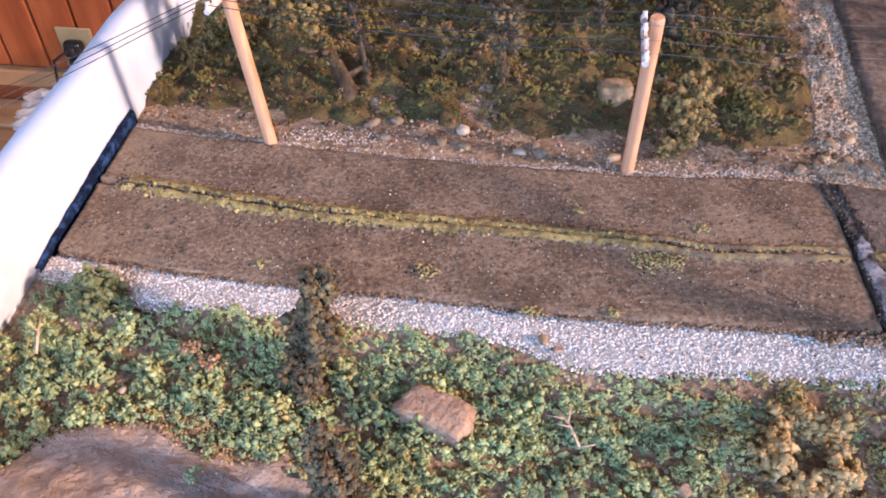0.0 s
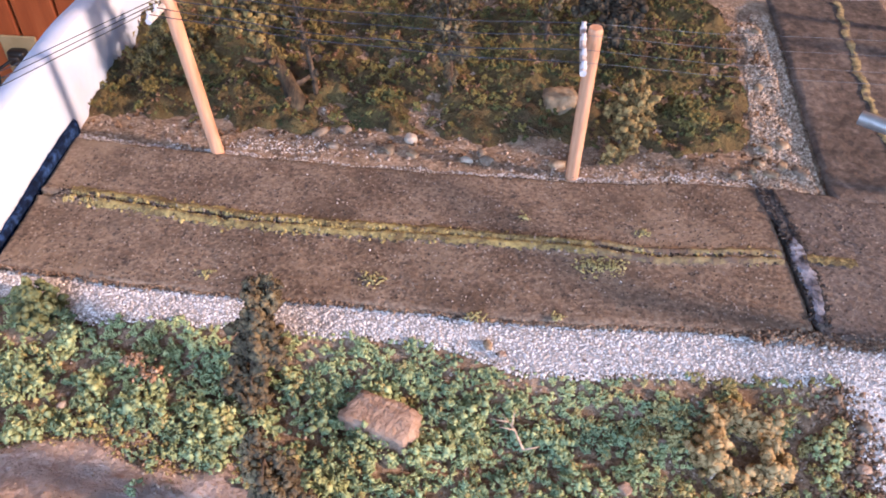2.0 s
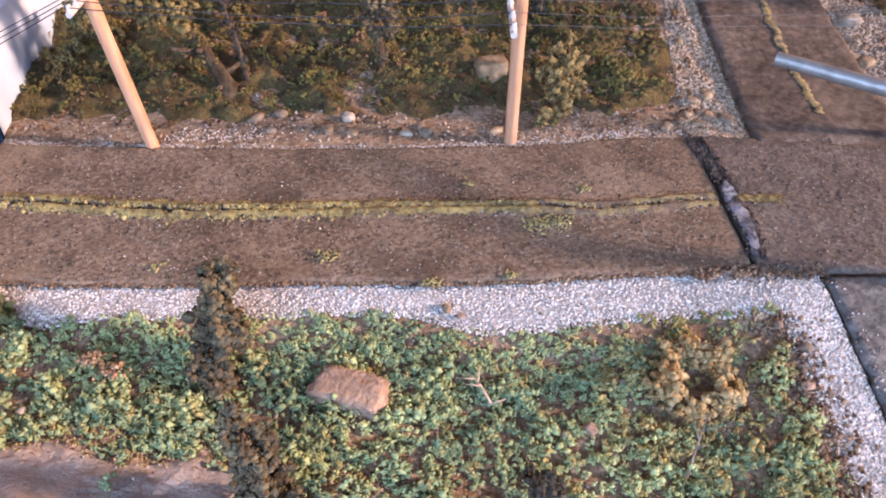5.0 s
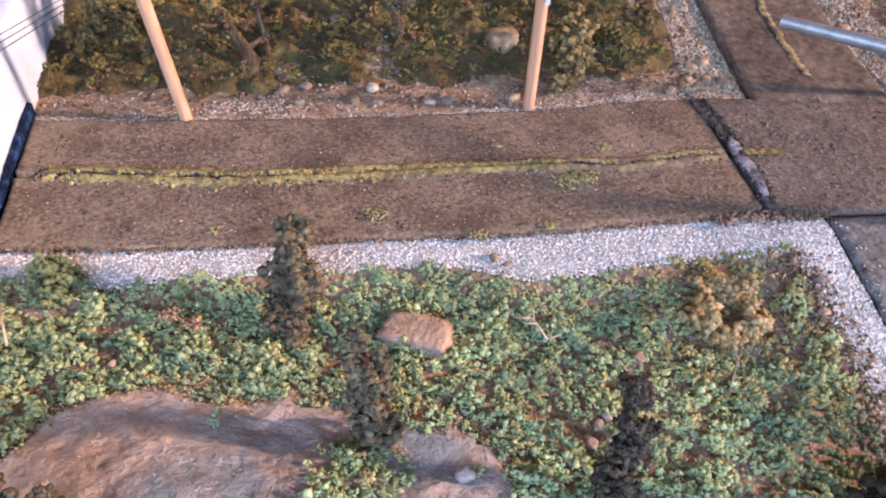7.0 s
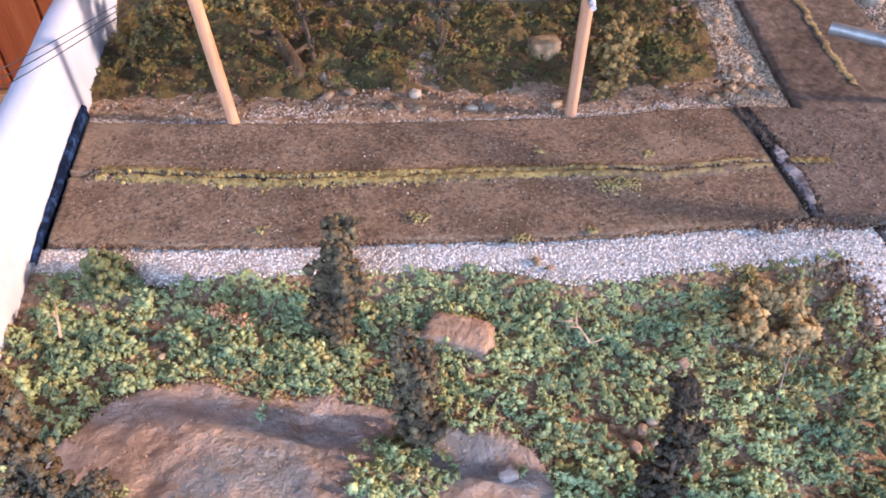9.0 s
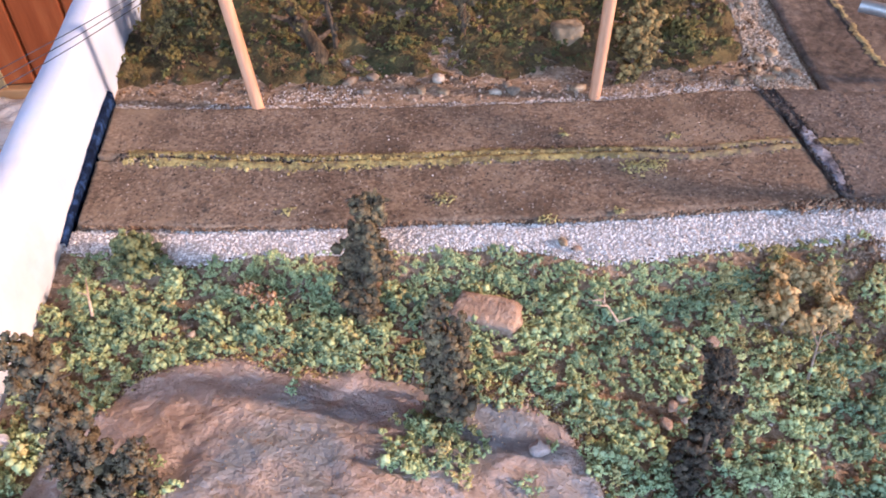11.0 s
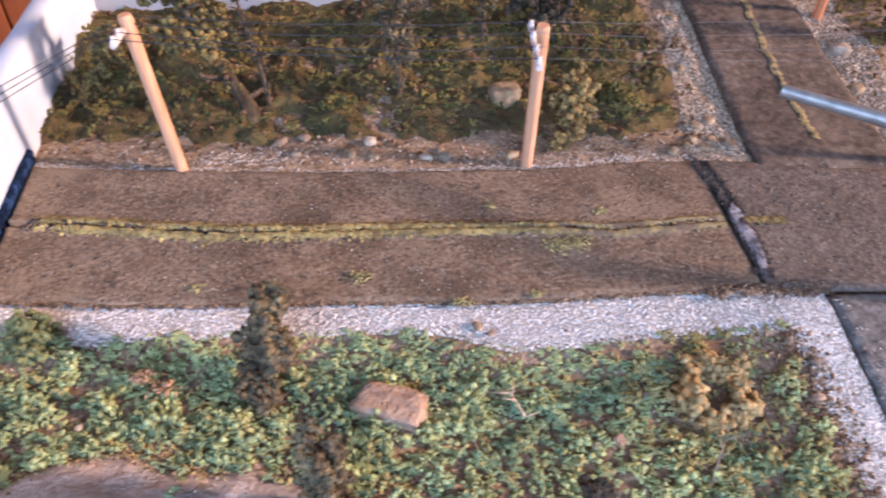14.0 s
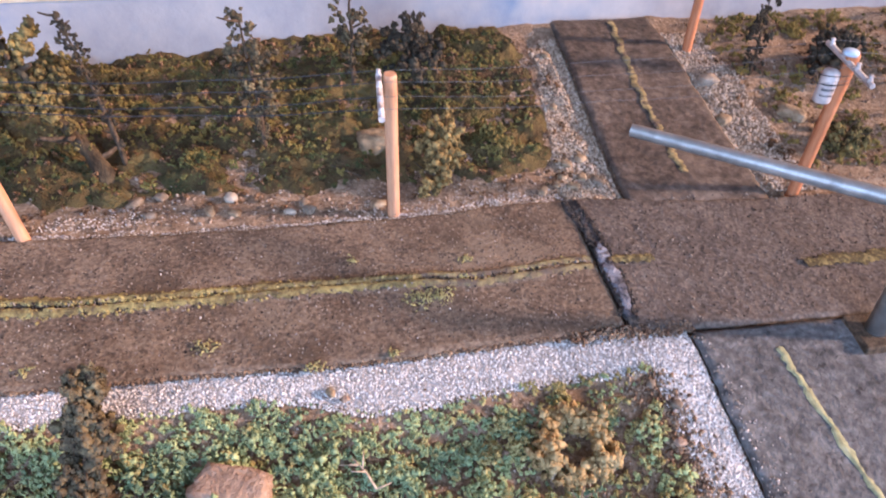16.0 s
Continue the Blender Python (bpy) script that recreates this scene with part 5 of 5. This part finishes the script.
foam_tree((0.0700, 0.4080, land(0.07, 0.408)), [(0, 0, 0.006), (0.000, 0.002, 0.018), (0.001, 0.002, 0.030), (0.0, 0.002, 0.046), (0.001, 0.002, 0.062)], [0.004, 0.005, 0.011, 0.0125, 0.008], 26, M_CROWN, 14, "dark foam tree with a bare lower trunk", grain=0.0004, trunk_r=0.0017, twigs=10)
foam_tree((0.1030, 0.4200, land(0.103, 0.42)), [(0, 0, 0.003), (0, 0, 0.012), (-0.002, 0, 0.022), (0, 0, 0.034)], [0.015, 0.019, 0.016, 0.008], 31, M_CROWN_DARK, 15, "broad dark foam bush against the backdrop board", grain=0.0004, category="bush", group="foam bushes", name="foam_bush")
foam_tree((0.1080, 0.3240, land(0.108, 0.324)), [(-0.008, -0.013, 0.002), (-0.004, -0.004, 0.010), (0.002, 0.004, 0.018), (0.004, 0.010, 0.026)], [0.0070, 0.0150, 0.0175, 0.0120], 26, M_BUSH_TAN, 16, "tan olive foam bush with dark hollows behind the pole", grain=0.0004, category="bush", group="foam bushes", name="foam_bush")
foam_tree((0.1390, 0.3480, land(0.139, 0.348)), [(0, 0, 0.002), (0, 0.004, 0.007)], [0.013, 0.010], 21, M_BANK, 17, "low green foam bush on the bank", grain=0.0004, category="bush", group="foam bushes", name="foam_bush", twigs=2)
foam_tree((-0.1420, 0.3560, land(-0.142, 0.356)), [(0, 0, 0.003), (0.004, 0.005, 0.012), (0.010, 0.012, 0.020)], [0.006, 0.009, 0.008], 18, M_CROWN_OLIVE, 18, "olive foam bush in the corner of the boards", grain=0.0004, category="bush", group="foam bushes", name="foam_bush")
foam_tree((-0.1230, 0.3760, land(-0.123, 0.376)), [(0, 0, 0.003), (-0.004, 0.004, 0.016), (-0.006, 0.008, 0.030)], [0.010, 0.014, 0.009], 22, M_CROWN_OLIVE, 19, "olive brown foam bush in the corner of the boards", grain=0.0004, category="bush", group="foam bushes", name="foam_bush")
foam_tree((-0.1130, 0.1935, land(-0.113, 0.1935)), [(0, 0, 0.001), (0.001, 0.002, 0.006), (0, 0.004, 0.013)], [0.0085, 0.0085, 0.0055], 22, M_BUSH_GREEN, 20, "small green foam bush at the gravel edge", category="bush", group="foam bushes", name="foam_bush", twigs=2)
foam_tree((0.3080, 0.4000, land(0.308, 0.40)), [(0, 0, 0.004), (0, 0, 0.018), (0, 0.002, 0.034), (0, 0.002, 0.050)], [0.006, 0.009, 0.008, 0.004], 22, M_CROWN_DARK, 21, "dark foam tree beyond the crossing", grain=0.0004)
foam_tree((0.3600, 0.4050, land(0.36, 0.405)), [(0, 0, 0.002), (0, 0, 0.012), (0, 0, 0.024)], [0.018, 0.021, 0.012], 26, M_CROWN_DARK, 22, "broad dark foam bush beyond the crossing", grain=0.0004, category="bush", group="foam bushes", name="foam_bush")
foam_tree((0.3300, 0.3300, land(0.33, 0.33)), [(0, 0, 0.002), (0, 0, 0.009), (0, 0, 0.016)], [0.012, 0.014, 0.008], 21, M_CROWN_OLIVE, 23, "olive brown foam bush beyond the crossing", grain=0.0004, category="bush", group="foam bushes", name="foam_bush")


def ring_bush():
    x0, y0 = 0.1290, 0.1650
    ob = thing("foam_bush", (x0, y0, land(x0, y0)), "golden foam bush shaped like a hollow ring", "bush", "foam bushes")
    rng = np.random.default_rng(77)
    a = 2 * np.pi * (np.arange(22) + rng.uniform(-0.4, 0.4, 22)) / 22
    c = np.stack([0.0112 * np.cos(a), 0.0098 * np.sin(a), 0.0080 + 0.0040 * np.sin(a)], 1) + rng.normal(size=(22, 3)) * 0.0018
    hang(foam("crown", c, rng.uniform(0.0032, 0.0056, 22), M_CROWN_GOLD, rng, 8, 16, hug=(0.80, 1.05), coarse=0.25, core=ICO), ob)
    low = np.stack([0.0125 * np.cos(a), 0.0110 * np.sin(a), np.full(22, 0.003)], 1)
    hang(foam("skirt", low, rng.uniform(0.0030, 0.0042, 22), M_CROWN_GOLD, rng, 6, 12, hug=(0.80, 1.05), coarse=0.25, core=ICO), ob)
    for k in range(5):
        a = 3.4 + k * 0.5
        part("stem", tube([(0.010 * math.cos(a), 0.009 * math.sin(a), -0.002), (0.013 * math.cos(a), 0.012 * math.sin(a), 0.001), (0.0125 * math.cos(a), 0.0115 * math.sin(a), 0.005)], [0.0008, 0.0006, 0.0004], 5), M_TWIG, ob, smooth=True)


ring_bush()


# ---- weeds on the road ----
weed_rng = np.random.default_rng(55)
for wx, wy, n_, wr in ((0.0030, 0.2225, 60, 0.0020), (0.0850, 0.2390, 110, 0.0032), (0.0940, 0.2400, 110, 0.0032), (0.1080, 0.2600, 30, 0.0014), (-0.0600, 0.2190, 26, 0.0016), (0.0600, 0.2660, 24, 0.0016), (0.0430, 0.2065, 40, 0.0016), (0.0720, 0.2095, 30, 0.0014)):
    wc = weed_rng.normal(size=(n_, 3)) * (wr, wr * 0.8, wr * 0.25) + (0, 0, 0.0008)
    weed = cloud("weed_tuft", wc, weed_rng.uniform(0.0003, 0.0007, n_), M_FOAM_OLIVE, weed_rng, 0.4, 0.4, OCT)
    weed.location = Vector((wx, wy, crown_z(wx, wy))) * U
    tagged(weed, "small olive weed tuft growing on the asphalt", "weed", "weeds on the road")


# ---- dry twigs ----
def twig(at, pts_list, label, seed, material=M_TWIG):
    ob = thing("dry_twig", at, label, "twig", "dry twigs")
    for k, (pts, r) in enumerate(pts_list):
        part("stem" if k == 0 else "twiglet", tube(pts, [0.8 * r * (1 - 0.6 * j / (len(pts) - 1)) for j in range(len(pts))], 6, seed=seed + k, rough=0.15), material, ob, smooth=True)


twig((0.0600, 0.1620, land(0.06, 0.162) + 0.005), [([(0.001, -0.003, 0), (-0.002, 0.002, 0.003), (-0.006, 0.007, 0.004)], 0.0006), ([(-0.002, 0.002, 0.003), (-0.007, 0.002, 0.004)], 0.00045), ([(-0.004, 0.0045, 0.0035), (-0.010, 0.0055, 0.003)], 0.0004), ([(-0.003, 0.003, 0.003), (-0.002, 0.009, 0.005)], 0.0004), ([(0.001, -0.003, 0), (0.006, -0.002, 0.001)], 0.0005)], "pale dry forked twig lying in the turf", 3)
twig((0.1180, 0.1320, land(0.118, 0.132) + 0.003), [([(0, 0, 0), (0.003, 0.006, 0.006), (0.007, 0.013, 0.012)], 0.0007), ([(0.003, 0.006, 0.006), (0.006, 0.006, 0.008)], 0.0004), ([(0.004, 0.008, 0.008), (0.003, 0.013, 0.011)], 0.0004), ([(0.005, 0.010, 0.009), (0.010, 0.011, 0.011)], 0.0004)], "upright bare twig standing in the turf", 13, M_GREY_STONE)
twig((-0.1210, 0.1670, land(-0.121, 0.167) + 0.005), [([(0, 0, 0), (-0.003, 0.008, 0.002), (-0.006, 0.016, 0.003)], 0.0007), ([(-0.003, 0.008, 0.002), (-0.007, 0.009, 0.003)], 0.0004)], "reddish dry stick leaning beside the side board", 23)
leaf_rng = np.random.default_rng(91)
for lx, ly, n_ in ((-0.0690, 0.1745, 90), (-0.0610, 0.1700, 60)):
    lc = leaf_rng.normal(size=(n_, 3)) * (0.0024, 0.0014, 0.0010) + (0, 0, 0.0066)
    leaf = cloud("dry_leaf", lc, leaf_rng.uniform(0.0003, 0.0010, n_), M_DRY_LEAF, leaf_rng, 0.4, 0.5, OCT)
    leaf.location = Vector((lx, ly, land(lx, ly))) * U
    tagged(leaf, "crumpled brown dry leaf in the turf", "leaf", "dry leaves")
twig((0.0590, 0.3350, land(0.059, 0.335) + 0.001), [([(-0.008, 0.006, 0.001), (0.0, 0.001, 0.001), (0.010, -0.006, 0.0)], 0.0009)], "brown stick lying on the bank", 43, M_BARK)


# ---- utility poles and wires ----
def utility_pole(base, top, material, label, arm=None, group="utility poles"):
    b, t = Vector(base), Vector(top) - Vector(base)
    ob = thing("utility_pole", base, label, "pole", group)
    n = 7
    pts = [(0, 0, -0.006)] + [t * (k / n) for k in range(n)] + [t * 0.985, t]
    part("post", tube(pts, [0.00285] * (len(pts) - 1) + [0.0024], 20, rough=0.01, seed=2), material, ob, smooth=False)
    if arm:
        a0, a1 = Vector(arm[0]) - b, Vector(arm[1]) - b
        d = (a1 - a0).normalized()
        part("crossarm", tube([a0, a0.lerp(a1, 0.5), a1], [0.0013, 0.0014, 0.0013], 6, rough=0.06, seed=3), M_INSUL, ob)
        for k in range(4):
            c = a0.lerp(a1, (0.08, 0.34, 0.66, 0.92)[k])
            part("insulator", tube([c + Vector((0, 0, -0.0006)), c + Vector((0, 0, 0.0012)), c + Vector((0, 0, 0.0022)), c + Vector((0, 0, 0.0034))], [0.0013, 0.0014, 0.0009, 0.0010], 10), M_INSUL, ob, smooth=True)
    return ob


utility_pole((-0.0815, 0.3000, 0.0), (-0.0880, 0.2990, 0.0760), M_DOWEL, "pale dowel utility pole with a white crossarm at the road edge", ((-0.0885, 0.3070, 0.0705), (-0.0897, 0.2830, 0.0700)))
utility_pole((0.0815, 0.3005, 0.0), (0.0806, 0.2945, 0.0725), M_DOWEL, "pale dowel utility pole with a white crossarm at the road edge", ((0.0765, 0.3020, 0.0690), (0.0745, 0.2640, 0.0690)))
POLE_3 = utility_pole((0.2800, 0.2930, 0.0), (0.2795, 0.2880, 0.0750), M_DOWEL_RED, "orange stained dowel utility pole with crossarm and transformer", ((0.2790, 0.3060, 0.0720), (0.2760, 0.2670, 0.0700)))
utility_pole((0.2820, 0.4340, land(0.282, 0.434)), (0.2830, 0.4340, 0.0860), M_DOWEL_RED, "orange stained dowel utility pole beside the climbing road")


def transformer(pole):
    c = Vector((-0.0066, -0.003, 0.0590))
    can = part("transformer", tube([c + Vector((0, 0, -0.0072)), c + Vector((0, 0, -0.0067)), c + Vector((0.0003, 0, 0.0058)), c + Vector((0.0003, 0, 0.0071)), c + Vector((0.0003, 0, 0.0077))], [0.0037, 0.0039, 0.0039, 0.0034, 0.0020], 18), M_INSUL, pole, "white can with a dark printed label", smooth=True)
    for k, (z, h) in enumerate(((-0.0036, 0.0008), (-0.0010, 0.0012), (0.0016, 0.0007))):
        bm = bmesh.new()
        for s in range(9):
            a = radians(-150 + s * 11)
            for dz in (0, h):
                bm.verts.new((c.x + 0.00402 * math.cos(a), c.y + 0.00402 * math.sin(a), c.z + z + dz))
        bm.verts.ensure_lookup_table()
        for s in range(8):
            bm.faces.new((bm.verts[2 * s], bm.verts[2 * s + 2], bm.verts[2 * s + 3], bm.verts[2 * s + 1]))
        part("print_bar", bm, M_INK, can)
    for z in (0.0615, 0.0655):
        pts = [Vector((-0.0045 + 0.0088 * math.cos(a), -0.0025 + 0.0052 * math.sin(a), z)) for a in [2 * math.pi * k / 24 for k in range(25)]]
        part("tie_wire", tube(pts, 0.00022, 5, cap=False), M_WIRE, pole, smooth=True)


transformer(POLE_3)
part("cap", tube([(-0.0025, -0.005, 0.0745), (-0.0025, -0.005, 0.0760), (-0.0025, -0.005, 0.0766)], [0.0034, 0.0034, 0.0024], 18), M_BLUE_CAP, POLE_3, "pale blue cap", smooth=True)


def wire(a, b, sag, material, label, r=0.0002):
    a, b = Vector(a), Vector(b)
    pts = []
    for k in range(25):
        f = k / 24
        p = a.lerp(b, f)
        p.z -= sag * 4 * f * (1 - f)
        p.y += 0.0006 * math.sin(f * 17 + a.x * 90)
        pts.append(p)
    ob = part("wire", tube(pts, r, 6), material, None, smooth=True)
    return tagged(ob, label, "wire", "overhead wires")


armL = [(-0.0896, 0.2849, 0.0725), (-0.0893, 0.2912, 0.0725), (-0.0889, 0.2988, 0.0727), (-0.0886, 0.3051, 0.0730)]
armR = [(0.0747, 0.2670, 0.0715), (0.0752, 0.2770, 0.0715), (0.0758, 0.2890, 0.0715), (0.0763, 0.2995, 0.0715)]
arm3 = [(0.2762, 0.2700, 0.0725), (0.2770, 0.2803, 0.0733), (0.2779, 0.2927, 0.0737), (0.2788, 0.3030, 0.0745)]
for k in range(4):
    wire(armL[k], armR[k], (0.0030, 0.0042, 0.0034, 0.0026)[k], M_WIRE, "thin black overhead wire between dowel poles")
    wire(armR[k], arm3[k], (0.0030, 0.0040, 0.0036, 0.0028)[k], M_WIRE_GREY, "thin grey overhead wire across the junction", 0.00009)
    wire(arm3[k], (0.47, 0.255 + 0.012 * k, 0.070), 0.004, M_WIRE_GREY, "thin grey overhead wire beyond the crossing", 0.00013)
for k in range(3):
    wire(armL[k + 1], (-0.214 , 0.196 + 0.009 * k, 0.034 + 0.002 * k), 0.002, M_WIRE, "thin black overhead wire running past the side board")


# ---- mast over the crossing ----
def mast():
    base = Vector((0.2600, 0.1965, 0.0))
    ob = thing("signal_mast", base, "bare aluminium tube mast with one long arm over the crossing", "mast")
    part("foot", box((-0.0090, -0.0090, -0.004), (0.0090, 0.0090, 0.0022), 0.0008), M_BARK, ob)
    part("post", tube([(0, 0, -0.002), (0, 0, 0.03), (0.0005, 0, 0.066)], 0.0042, 24), M_STEEL, ob, smooth=True)
    tip = Vector((0.1728, 0.2628, 0.0590)) - base
    root = Vector((0.0, 0.0, 0.0595))
    d = (tip - root).normalized()
    pts = [root - d * 0.010, root, root.lerp(tip, 0.5), tip]
    arm = part("arm", tube(pts, [0.0031, 0.0031, 0.0029, 0.0026], 24, cap=False), M_STEEL, ob, smooth=True)
    part("inner_wall", tube([tip, tip - d * 0.02], [0.0021, 0.0021], 20, cap=False), M_STEEL, arm, smooth=True)
    # rim between outer and inner wall
    bm = bmesh.new()
    a = d.orthogonal().normalized()
    b = d.cross(a)
    ro = [bm.verts.new(tip + (a * math.cos(s * math.pi / 12) + b * math.sin(s * math.pi / 12)) * 0.0026) for s in range(24)]
    ri = [bm.verts.new(tip + (a * math.cos(s * math.pi / 12) + b * math.sin(s * math.pi / 12)) * 0.0021) for s in range(24)]
    for s in range(24):
        bm.faces.new((ro[s], ro[(s + 1) % 24], ri[(s + 1) % 24], ri[s]))
    part("rim", bm, M_STEEL, arm)


mast()
